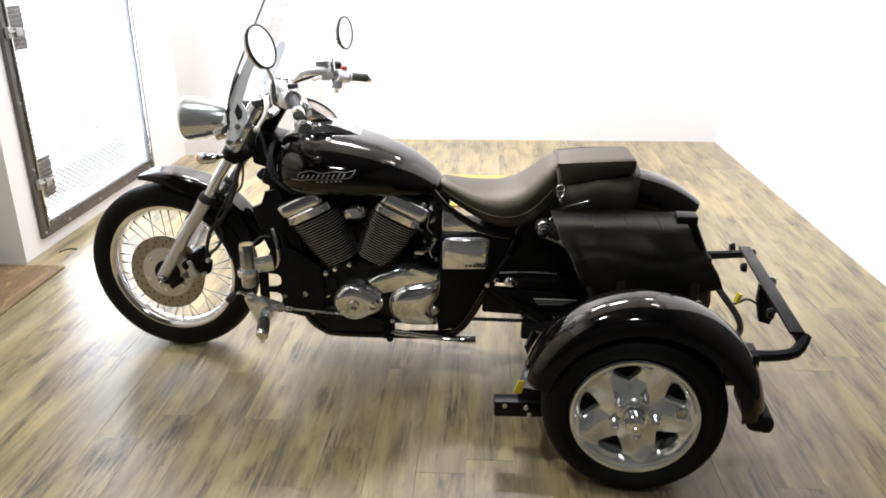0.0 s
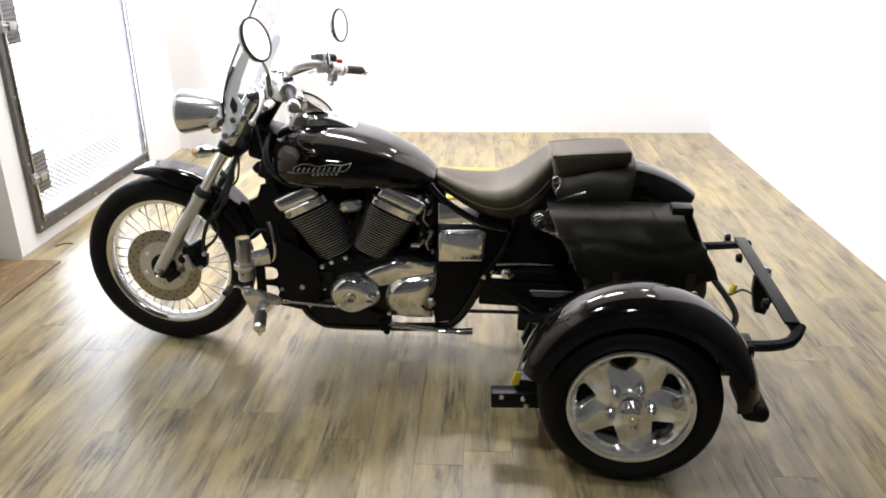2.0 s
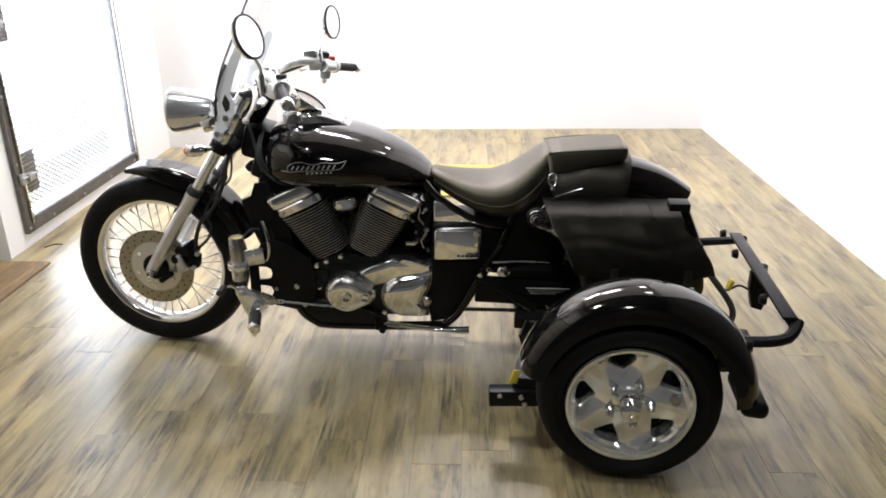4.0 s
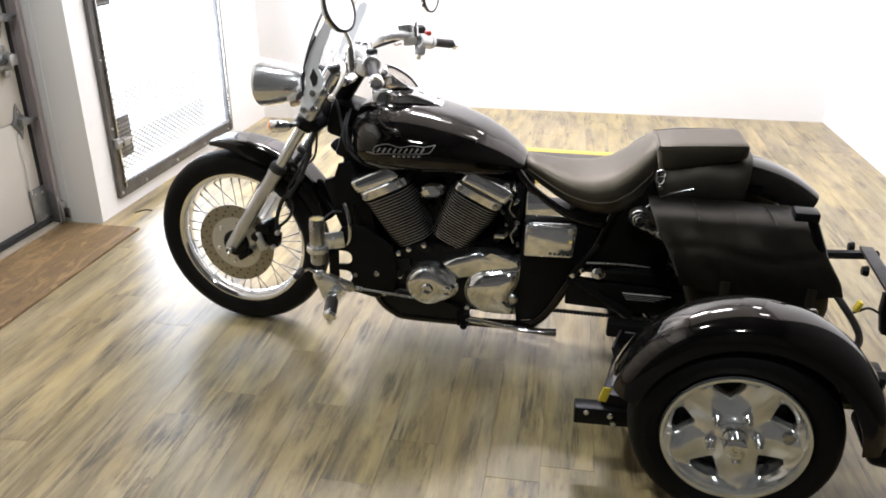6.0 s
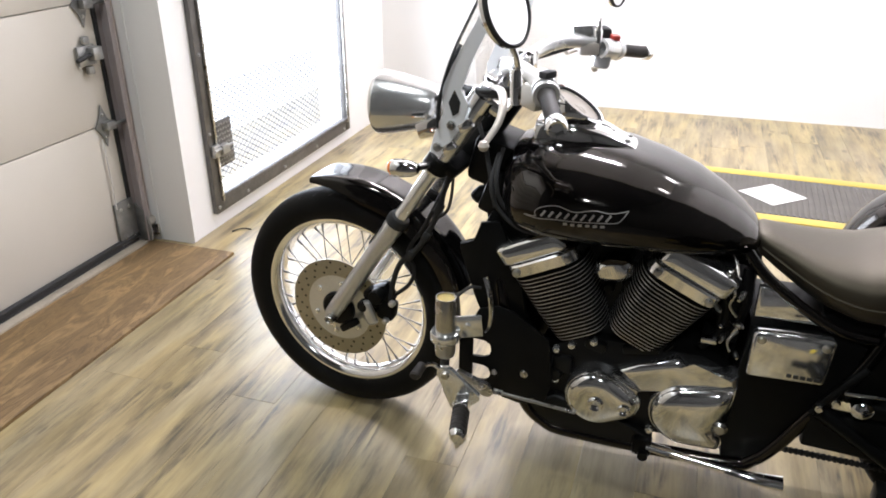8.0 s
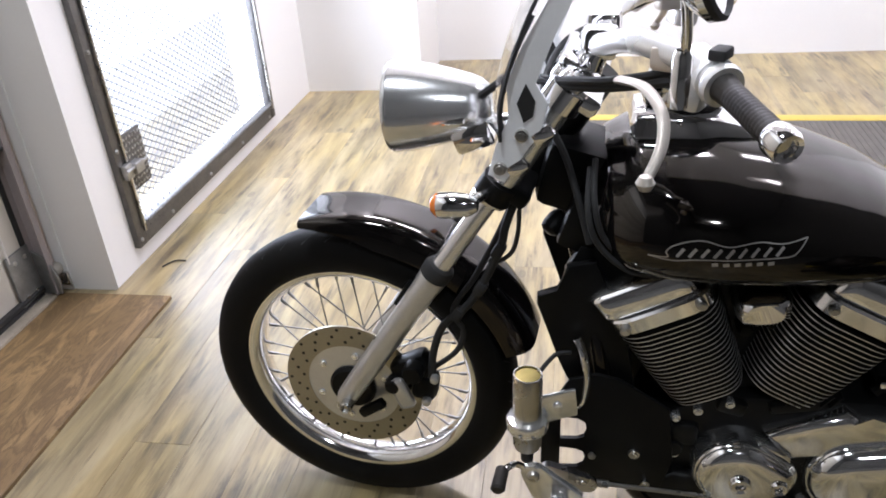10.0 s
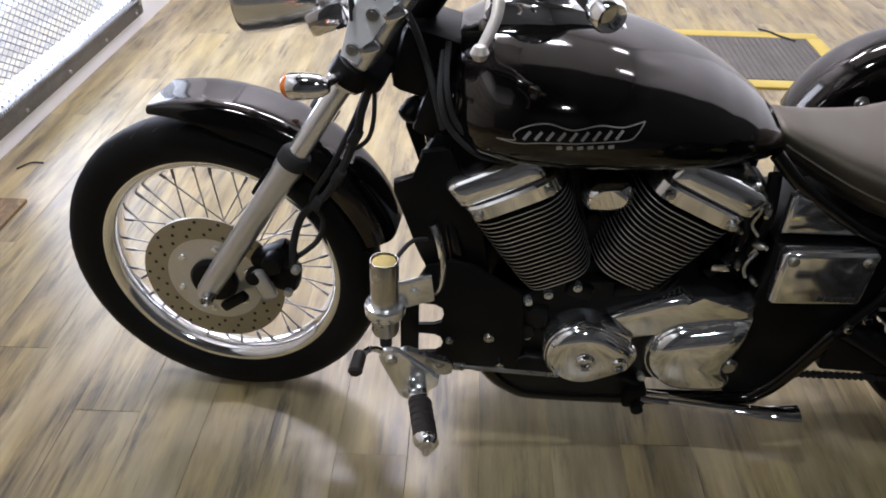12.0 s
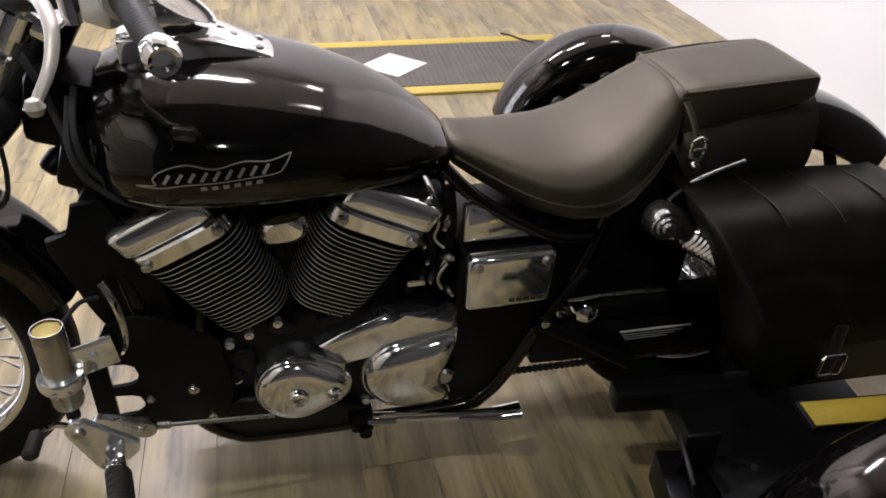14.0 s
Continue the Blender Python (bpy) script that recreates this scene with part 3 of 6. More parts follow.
def superring(c, u, v, a, b, n=24, power=2.5):
    """A closed ring round c with half-widths a along u and b along v."""
    out, c, u, v = [], Vector(c), Vector(u), Vector(v)
    for k in range(n):
        t = 2 * math.pi * k / n
        ct, st = math.cos(t), math.sin(t)
        out.append(c + u * (math.copysign(abs(ct) ** (2 / power), ct) * a) + v * (math.copysign(abs(st) ** (2 / power), st) * b))
    return out


def tyre(c, r, r_in, half, parent, tread=True):
    bm = bm_new()
    prof = [(r_in, -half * 0.62), (r_in + 0.012, -half * 0.86), (r_in + (r - r_in) * 0.42, -half), (r_in + (r - r_in) * 0.68, -half * 0.93),
            (r_in + (r - r_in) * 0.86, -half * 0.74), (r - 0.004, -half * 0.45), (r, 0), (r - 0.004, half * 0.45), (r_in + (r - r_in) * 0.86, half * 0.74),
            (r_in + (r - r_in) * 0.68, half * 0.93), (r_in + (r - r_in) * 0.42, half), (r_in + 0.012, half * 0.86), (r_in, half * 0.62)]
    lathe(bm, prof, c, (0, 1, 0), 72)
    t = part("tyre", bm, TYRE, parent, "black rubber tyre")
    if tread:
        bm = bm_new()
        for k in range(40):
            a = radians(9 * k)
            for s in (-1, 1):
                q = a + (0.06 if s > 0 else 0)
                d, tg = Vector((math.cos(q), 0, math.sin(q))), Vector((-math.sin(q), 0, math.cos(q)))
                p0 = Vector(c) + d * (r - 0.0026) + Vector((0, s * half * 0.22, 0))
                p1 = Vector(c) + d * (r_in + (r - r_in) * 0.845) + tg * 0.030 + Vector((0, s * half * 0.75, 0))
                tube(bm, [p0, (p0 + p1) / 2 + d * 0.0008, p1 - d * 0.001], 0.0016, 4, 2)
        tagged(part("tread_groove", bm, SEAL, t), kind="stuff")
    return t


def spoked_wheel(name, c, r, r_in, half, disc_side=-1, spokes=36, label=""):
    c = Vector(c)
    bm = bm_new()
    lathe(bm, [(r_in + 0.006, -0.036), (r_in + 0.004, -0.031), (r_in - 0.0089, -0.029), (r_in - 0.0148, -0.020), (r_in - 0.0200, -0.008), (r_in - 0.0215, 0),
               (r_in - 0.0200, 0.008), (r_in - 0.0148, 0.020), (r_in - 0.0089, 0.029), (r_in + 0.004, 0.031), (r_in + 0.006, 0.036), (r_in - 0.0030, 0.036), (r_in - 0.0104, 0.032),
               (r_in - 0.0178, 0.022), (r_in - 0.0244, 0.008), (r_in - 0.0259, 0), (r_in - 0.0244, -0.008), (r_in - 0.0178, -0.022), (r_in - 0.0104, -0.032), (r_in - 0.0030, -0.036)],
          c, (0, 1, 0), 72, ring=True)
    w = P(name, bm, SHINY, label=label)
    tyre(c, r, r_in - 0.002, half, w)
    bm = bm_new()
    lathe(bm, [(0, -0.055), (0.026, -0.055), (0.032, -0.048), (0.044, -0.046), (0.046, -0.040), (0.030, -0.034), (0.026, 0), (0.030, 0.034), (0.046, 0.040), (0.044, 0.046), (0.032, 0.048), (0.026, 0.055), (0, 0.055)], c, (0, 1, 0), 32)
    part("hub", bm, ALLOY, w)
    for k in range(spokes):
        side = -1 if k % 2 else 1
        a = radians(360 / spokes * k)
        lean = radians(64 if (k // 2) % 2 else -64)
        h = c + Vector((math.cos(a + lean) * 0.043, side * 0.042, math.sin(a + lean) * 0.043))
        e = c + Vector((math.cos(a) * (r_in - 0.024), side * 0.006, math.sin(a) * (r_in - 0.024)))
        bm = bm_new()
        tube(bm, [h, e], 0.0017, 6, 1)
        tube(bm, [e + (h - e) * 0.085, e], 0.0034, 6, 1)
        part("spoke", bm, SPOKE, w)
    return w


FW = Vector((0.012, 0, 0.316))
front_wheel = spoked_wheel("front_wheel", FW, 0.335, 0.252, 0.052, label="spoked chrome front wheel")
# brake disc
bm = bm_new()
lathe(bm, [(0.100, -0.0025), (0.148, -0.0025), (0.148, 0.0025), (0.100, 0.0025)], FW + Vector((0, -0.068, 0)), (0, 1, 0), 64, ring=True)
part("brake_disc", bm, DISC, front_wheel, "drilled steel brake disc")
bm = bm_new()
lathe(bm, [(0.050, -0.004), (0.100, -0.0035), (0.104, 0.0), (0.100, 0.0035), (0.050, 0.006)], FW + Vector((0, -0.066, 0)), (0, 1, 0), 48, ring=True)
part("disc_carrier", bm, FORKALLOY, front_wheel)
bm = bm_new()
for k in range(36):
    for rr in ((0.110, 0.139) if k % 2 else (0.124,)):
        a = radians(10 * k + rr * 200)
        lathe(bm, [(0, 0.0032), (0.0036, 0.0032), (0.0036, 0), (0, 0)], FW + Vector((math.cos(a) * rr, -0.068, math.sin(a) * rr)), (0, -1, 0), 8)
tagged(part("drill_hole", bm, SEAL, front_wheel), kind="stuff")
bm = bm_new()
for k in range(6):
    a = radians(60 * k + 20)
    bolt(bm, FW + Vector((math.cos(a) * 0.078, -0.070, math.sin(a) * 0.078)), (0, -1, 0), 0.008, 0.006)
pieces("disc_bolt", bm, ALLOY, front_wheel)
bm = bm_new()
lathe(bm, [(0.0, -0.012), (0.044, -0.012), (0.050, -0.006), (0.050, 0.004), (0.0, 0.004)], FW + Vector((0, -0.070, 0)), (0, 1, 0), 32)
part("hub_cover", bm, SATIN, front_wheel)

# fork
FD = Vector((0.560, 0, 0.8285))
F0 = Vector((0.010, 0, 0.315))


def on_fork(d, y):
    return F0 + FD * d + Vector((0, y, 0))


for s, lab in ((-1, "satin alloy fork leg"), (1, "satin alloy fork leg")):
    y = s * 0.105
    bm = bm_new()
    lathe(bm, [(0, -0.012), (0.017, -0.012), (0.021, 0.0), (0.0225, 0.03), (0.0235, 0.10), (0.0245, 0.34), (0.0265, 0.352), (0.0265, 0.372), (0.024, 0.375), (0, 0.375)], on_fork(0.0, y), FD, 28)
    leg = P("fork_leg", bm, FORKALLOY, label=lab)
    bm = bm_new()
    lathe(bm, [(0.018, 0.37), (0.0285, 0.372), (0.0285, 0.390), (0.025, 0.397), (0.0185, 0.40)], on_fork(0, y), FD, 28)
    part("dust_seal", bm, SEAL, leg)
    bm = bm_new()
    lathe(bm, [(0.0185, 0.38), (0.0185, 0.60), (0.0250, 0.605), (0.0250, 0.80), (0.0225, 0.81), (0, 0.812)], on_fork(0, y), FD, 28)
    part("fork_tube", bm, BRIGHT, leg, "polished fork tube")
    bm = bm_new()
    lathe(bm, [(0, 0.0), (0.013, 0.0), (0.013, 0.034), (0.010, 0.037), (0.005, 0.030), (0, 0.030)], FW + Vector((0.008, s * 0.108, 0.0)), (0, s, 0), 20)
    part("axle_end", bm, STEEL, leg)
    bm = bm_new()
    box(bm, on_fork(0.30, s * 0.088) + Vector((-0.02, 0, 0)), (0.03, 0.018, 0.06), 0.004, (0, 34, 0))
    part("fender_mount", bm, SATIN, leg)
for d, nm in ((0.585, "lower_triple_clamp"), (0.775, "upper_triple_clamp")):
    bm = bm_new()
    c = on_fork(d, 0)
    box(bm, c + Vector((0.02, 0, 0)), (0.075, 0.25, 0.034), 0.010, (0, 34, 0))
    for s in (-1, 1):
        lathe(bm, [(0.034, -0.017), (0.034, 0.017), (0.020, 0.019), (0.020, -0.019)], on_fork(d, s * 0.105), FD, 24, ring=True)
    P(nm, bm, CHROME if d > 0.7 else SATIN)
# caliper
bm = bm_new()
box(bm, (0.155, -0.088, 0.398), (0.085, 0.046, 0.058), 0.014, (0, -28, 0))
box(bm, (0.178, -0.092, 0.362), (0.052, 0.046, 0.058), 0.014, (0, 10, 0))
box(bm, (0.122, -0.085, 0.352), (0.050, 0.036, 0.036), 0.010, (0, -20, 0))
box(bm, (0.060, -0.098, 0.287), (0.065, 0.018, 0.022), 0.006, (0, -35, 0))
lathe(bm, [(0, 0.03), (0.018, 0.028), (0.021, 0.02), (0.021, 0)], (0.165, -0.110, 0.412), (0, -1, 0), 20)
lathe(bm, [(0, 0.024), (0.014, 0.022), (0.017, 0.016), (0.017, 0)], (0.120, -0.108, 0.372), (0, -1, 0), 20)
cal = P("brake_caliper", bm, SATIN, label="dark brake caliper")
bm = bm_new()
box(bm, (0.138, -0.124, 0.357), (0.034, 0.012, 0.070), 0.010, (0, -22, 0), 3)
bolt(bm, (0.205, -0.115, 0.395), (0, -1, 0), 0.009, 0.01)
bolt(bm, (0.185, -0.118, 0.340), (0, -1, 0), 0.009, 0.01)
bolt(bm, (0.075, -0.115, 0.415), (0, -1, 0), 0.008, 0.012)
part("caliper_cover", bm, FORKALLOY, cal, "grey alloy caliper cover")
bm = bm_new()
tube(bm, [(0.195, -0.105, 0.39), (0.203, -0.103, 0.45), (0.226, -0.10, 0.512), (0.274, -0.10, 0.560), (0.306, -0.10, 0.613), (0.338, -0.10, 0.685), (0.348, -0.10, 0.727), (0.37, -0.09, 0.79)], 0.0075, 8, 6)
for q in ((0.335, -0.10, 0.68), (0.30, -0.10, 0.60), (0.255, -0.10, 0.54)):
    box(bm, q, (0.020, 0.020, 0.030), 0.005, (0, 30, 0))
part("brake_hose", bm, SEAL, cal)
bm = bm_new()
tube(bm, [(0.19, -0.095, 0.40), (0.245, -0.095, 0.45), (0.262, -0.095, 0.50), (0.245, -0.095, 0.545), (0.29, -0.092, 0.62), (0.33, -0.09, 0.70), (0.36, -0.085, 0.77)], 0.0055, 8, 6)
part("speedo_cable", bm, SEAL, cal)


def fender(c, prof, a0, a1, n, taper=None):
    """Sweeps a shell of section (radius, y) round c from a0 to a1 degrees."""
    bm = bm_new()
    rings = []
    for k in range(n + 1):
        f = k / n
        a = radians(a0 + (a1 - a0) * f)
        w, dr = taper(f) if taper else (1.0, 0.0)
        d = Vector((math.cos(a), 0, math.sin(a)))
        rings.append([Vector(c) + d * (r + dr) + Vector((0, y * w, 0)) for r, y in prof])
    loft(bm, rings)
    return bm


def shell(half, r, drop, n=12, thick=0.004, power=2.6):
    """A domed section, thin walled."""
    out = []
    for k in range(n + 1):
        t = -1 + 2 * k / n
        out.append((r - drop * abs(t) ** power, half * math.sin(t * math.pi / 2) * 1.0))
    inner = [(q - thick, y * (1 - thick / half)) for q, y in reversed(out)]
    return out + inner


bm = bm_new()
rings = []
for k in range(41):
    f = k / 40
    q = radians(100 - 81 * f)
    d = Vector((math.cos(q), 0, math.sin(q)))
    drop = 0.012 + 0.046 * min(1, f / 0.3) - 0.004 * max(0, f - 0.75) / 0.25
    rings.append([FW + d * r + Vector((0, y, 0)) for r, y in shell(0.071, 0.384 + 0.016 * math.sin(f * 2.2), drop, 16, power=4.5)])
loft(bm, rings)
ff = P("front_fender", bm, PAINT, label="gloss black front fender")
bm = bm_new()
for s in (-1, 1):
    prism(bm, [(0.15, 0.585), (0.19, 0.59), (0.21, 0.55), (0.17, 0.535)], s * 0.080, s * 0.076, 0.001)
pieces("stay", bm, SATIN, ff)

# headlight
bm = bm_new()
HA = Vector((1.0, 0, 0.03)).normalized()
HC = Vector((0.142, 0, 0.899))
lathe(bm, [(0.071, 0.012), (0.077, 0.004), (0.0795, -0.004), (0.0812, 0.000), (0.0805, 0.006), (0.0780, 0.030), (0.0720, 0.062), (0.063, 0.100), (0.053, 0.135), (0.046, 0.152), (0.036, 0.164), (0.018, 0.170), (0, 0.171)], HC, HA, 48)
hl = P("headlight", bm, BRIGHT, label="chrome bullet headlight")
bm = bm_new()
lathe(bm, [(0, -0.006), (0.03, -0.004), (0.056, 0.002), (0.073, 0.010)], HC, HA, 40)
part("lens", bm, LENS, hl)
bm = bm_new()
box(bm, (0.285, 0, 0.860), (0.07, 0.10, 0.045), 0.008, (0, -20, 0))
tube(bm, [(0.25, 0, 0.90), (0.31, 0, 0.85)], 0.02, 10, 1)
part("bracket", bm, CHROME, hl)
# bar in place of the bike's reflection on the headlight shell
bm = bm_new()
box(bm, HC + HA * 0.100 + Vector((0, -0.056, -0.010)), (0.070, 0.012, 0.018), 0.005, (0, 0, 12))
part("side_trim", bm, CHROME, hl)

# front indicators
for s in (-1, 1):
    bm = bm_new()
    lathe(bm, [(0, 0.062), (0.010, 0.060), (0.018, 0.046), (0.021, 0.02), (0.021, 0.0), (0.019, -0.004), (0, -0.004)], (0.262, s * 0.185, 0.803), (1, 0, 0.05), 24)
    tube(bm, [(0.30, s * 0.18, 0.803), (0.325, s * 0.13, 0.800)], 0.009, 10, 1)
    lathe(bm, [(0.030, -0.014), (0.033, 0), (0.030, 0.014)], on_fork(0.575, s * 0.105), FD, 20)
    ind = P("indicator", bm, CHROME, label="chrome bullet indicator with amber lens")
    bm = bm_new()
    lathe(bm, [(0, -0.014), (0.012, -0.011), (0.019, -0.003), (0.0195, 0.004), (0, 0.004)], (0.259, s * 0.185, 0.803), (1, 0, 0.05), 24)
    part("lens", bm, AMBER, ind, "amber lens")

# screen and its brackets
for s in (-1, 1):
    bm = bm_new()
    y = s * 0.137
    poly = [(0.330, 0.838), (0.356, 0.824), (0.395, 0.885), (0.412, 0.905), (0.425, 0.955), (0.405, 0.985), (0.432, 1.05), (0.470, 1.125), (0.478, 1.150), (0.466, 1.160), (0.450, 1.150), (0.385, 1.035), (0.362, 0.985), (0.366, 0.930), (0.345, 0.890)]
    prism(bm, poly, y - 0.0025, y + 0.0025, 0.0012, 1)
    br = P("screen_bracket", bm, PLATE, label="polished screen bracket")
    bm = bm_new()
    prism(bm, [(0.378, 0.955), (0.388, 0.925), (0.402, 0.935), (0.406, 0.958), (0.392, 0.985)], y - 0.0042, y + 0.0042, 0)
    part("cut_out", bm, SEAL, br)
    bm = bm_new()
    for x, z in ((0.350, 0.850), (0.385, 0.905), (0.463, 1.145)):
        bolt(bm, (x, y + s * 0.003, z), (0, s, 0), 0.011, 0.008)
    pieces("bracket_bolt", bm, STEEL, br)
    bm = bm_new()
    box(bm, (0.375, s * 0.125, 0.850), (0.035, 0.03, 0.022), 0.004, (0, -34, 0))
    box(bm, (0.415, s * 0.125, 0.905), (0.035, 0.03, 0.022), 0.004, (0, -34, 0))
    pieces("clamp", bm, CHROME, br)
bm = bm_new()
rows = []
SCREEN_LINE = spline([(0.352, 0, 0.895), (0.356, 0, 0.960), (0.388, 0, 1.060), (0.440, 0, 1.165), (0.500, 0, 1.280), (0.545, 0, 1.365)], 4)
for p in SCREEN_LINE:
    rows.append([Vector((p.x - 0.030 * (1 - (k / 6 - 1) ** 2), (k / 6 - 1) * 0.144, p.z)) for k in range(13)])
loft(bm, rows, cap=False, closed=False)
bmesh.ops.solidify(bm, geom=bm.faces[:], thickness=0.003)
sc = P("windscreen", bm, SCREEN, label="clear acrylic windscreen")
sc.visible_shadow = False
bm = bm_new()
tube(bm, [r[0] for r in rows], 0.0030, 6, 1)
part("edge_trim", bm, SEAL, sc)

# handlebar, controls and mirrors
bm = bm_new()
tube(bm, [(0.655, -0.32, 1.035), (0.610, -0.265, 1.055), (0.545, -0.185, 1.058), (0.500, -0.11, 1.035), (0.490, -0.05, 1.020), (0.490, 0.05, 1.020), (0.500, 0.11, 1.032), (0.545, 0.185, 1.045), (0.610, 0.265, 1.030), (0.655, 0.32, 1.007)], 0.0165, 14, 6)
hb = P("handlebar", bm, BARALLOY, label="wide chrome handlebar")
for s in (-1, 1):
    bm = bm_new()
    tube(bm, [(0.470, s * 0.05, 0.955), (0.478, s * 0.05, 0.99), (0.490, s * 0.05, 1.02)], 0.021, 12, 3)
    box(bm, (0.490, s * 0.05, 1.022), (0.055, 0.04, 0.05), 0.010)
    part("riser", bm, CHROME, hb)
    low = 0.0 if s < 0 else 0.028
    g0, g1 = Vector((0.648, s * 0.310, 1.038 - low)), Vector((0.708, s * 0.438, 1.012 - low))
    ax = (g1 - g0).normalized()
    bm = bm_new()
    lathe(bm, [(0.010, 0), (0.0185, 0.0), (0.0175, 0.008), (0.0158, 0.02)] + [q for k in range(15) for q in ((0.0158, 0.022 + 0.006 * k), (0.0153, 0.024 + 0.006 * k), (0.0153, 0.026 + 0.006 * k))] + [(0.0158, 0.114), (0.010, 0.118)], g0, ax, 24)
    part("grip", bm, GRIP, hb, "dark rubber grip")
    bm = bm_new()
    lathe(bm, [(0.010, 0.112), (0.0175, 0.113), (0.0195, 0.119), (0.0195, 0.136), (0.0165, 0.142), (0.012, 0.140), (0.011, 0.134), (0, 0.134)], g0, ax, 24)
    part("bar_end", bm, CHROME, hb, "chrome bar end")
    bm = bm_new()
    lathe(bm, [(0.016, -0.012), (0.025, -0.010), (0.027, -0.004), (0.025, 0.004), (0.016, 0.004)], g0, ax, 24)
    lathe(bm, [(0.017, -0.070), (0.024, -0.068), (0.026, -0.045), (0.0255, -0.018), (0.017, -0.014)], g0, ax, 20)
    box(bm, g0 - ax * 0.045 + Vector((-0.012, 0, -0.022)), (0.045, 0.05, 0.05), 0.010, (0, 10, s * 25))
    part("switch_housing", bm, BARALLOY, hb, "alloy switch housing")
    bm = bm_new()
    box(bm, g0 - ax * 0.02 + Vector((0.004, 0, 0.030)), (0.022, 0.03, 0.014), 0.004, (0, 0, s * 25))
    part("switch", bm, SEAL if s < 0 else RED, hb)
    bm = bm_new()
    box(bm, g0 - ax * 0.082 + Vector((-0.022, 0, -0.002)), (0.05, 0.035, 0.032), 0.008, (0, 0, s * 25))
    tube(bm, [(0.530, s * 0.262, 1.030 - low), (0.560, s * 0.310, 1.036 - low), (0.582, s * 0.360, 1.022 - low), (0.584, s * 0.395, 0.996 - low), (0.571, s * 0.420, 0.968 - low)], 0.0095, 10, 6, 0.55, 0.0060)
    lathe(bm, [(0, 0.011), (0.007, 0.008), (0.011, 0), (0.007, -0.008), (0, -0.011)], (0.569, s * 0.423, 0.963 - low), (0, 0, 1), 16)
    part("lever", bm, LEVER, hb, "cream-grey alloy lever with a ball end")
    # mirror
    mc = Vector((0.612, -0.440, 1.206)) if s < 0 else Vector((0.604, 0.470, 1.155))
    base = g0 - ax * 0.075 + Vector((-0.006, 0, 0.012))
    bm = bm_new()
    back = mc + Vector((-0.028, 0, -0.004))
    if s < 0:
        base = Vector((0.600, -0.343, 1.053))
    tube(bm, [base, base + Vector((0.002, s * 0.006, 0.050)), base + (back - base) * 0.60 + Vector((0.006, s * -0.006, 0.012)), back + Vector((0.004, 0, -0.02)), back], 0.0062, 10, 6)
    lathe(bm, [(0.010, -0.03), (0.0115, 0.0), (0.0115, 0.03), (0.008, 0.036)], base, (0, 0, 1), 16)
    st = part("mirror_stem", bm, CHROME, hb, "chrome mirror stem")
    nrm = Vector((0.92, -0.22, 0.30) if s < 0 else (0.97, -0.19, 0.06)).normalized()
    bm = bm_new()
    lathe(bm, [(0.060, 0.004), (0.064, -0.002), (0.063, -0.010), (0.050, -0.022), (0.026, -0.030), (0, -0.032)], mc, nrm, 40)
    part("mirror_shell", bm, CHROME, st, "round chrome mirror shell")
    bm = bm_new()
    lathe(bm, [(0.057, 0.0), (0.0605, 0.006), (0.0645, 0.003), (0.064, -0.003)], mc, nrm, 40)
    part("mirror_rim", bm, SEAL, st)
    bm = bm_new()
    lathe(bm, [(0.058, 0.0025), (0.03, 0.0028), (0, 0.003)], mc, nrm, 40)
    part("mirror_glass", bm, MIRROR, st, "round mirror glass")
# right master cylinder
bm = bm_new()
box(bm, (0.560, 0.262, 1.062), (0.05, 0.085, 0.035), 0.006, (0, 0, 25))
part("brake_reservoir", bm, BRIGHT, hb, "chrome brake reservoir")
bm = bm_new()
box(bm, (0.600, 0.315, 1.048), (0.05, 0.06, 0.030), 0.008, (0, 0, 25))
box(bm, (0.580, 0.300, 1.036), (0.02, 0.02, 0.03), 0.004)
part("switch_lever", bm, SEAL, hb)
# cables
for pts, r in (([(0.60, -0.24, 1.035), (0.52, -0.20, 1.01), (0.44, -0.12, 0.985), (0.38, -0.04, 0.96), (0.40, 0.02, 0.88), (0.47, 0.03, 0.82)], 0.006),
               ([(0.61, -0.26, 1.03), (0.50, -0.17, 0.99), (0.42, -0.10, 0.975), (0.36, -0.05, 0.97), (0.30, -0.03, 0.93)], 0.007),
               ([(0.60, 0.25, 1.04), (0.50, 0.18, 1.01), (0.42, 0.08, 0.985), (0.40, -0.02, 0.92), (0.45, -0.09, 0.84), (0.49, -0.13, 0.72)], 0.006),
               ([(0.40, -0.125, 1.08), (0.372, -0.13, 1.02), (0.352, -0.132, 0.95), (0.355, -0.13, 0.90), (0.38, -0.10, 0.87)], 0.0045),
               ([(0.485, -0.10, 0.84), (0.488, -0.155, 0.79), (0.505, -0.165, 0.74), (0.55, -0.160, 0.695), (0.60, -0.15, 0.68)], 0.005),
               ([(0.492, -0.09, 0.85), (0.497, -0.148, 0.80), (0.515, -0.158, 0.745), (0.56, -0.150, 0.70)], 0.005),
               ([(0.372, -0.10, 0.765), (0.370, -0.105, 0.72), (0.358, -0.105, 0.68), (0.330, -0.10, 0.655), (0.318, -0.10, 0.66)], 0.004)):
    bm = bm_new()
    tube(bm, pts, r, 8, 7)
    P("cable", bm, SEAL, label="black sheathed cable")
# steering head and wiring block behind the fork
bm = bm_new()
tube(bm, [on_fork(0.56, 0) + Vector((0.04, 0, 0)), on_fork(0.79, 0) + Vector((0.04, 0, 0))], 0.034, 16, 1)
box(bm, (0.455, 0.0, 0.80), (0.11, 0.15, 0.12), 0.02, (0, 15, 0))
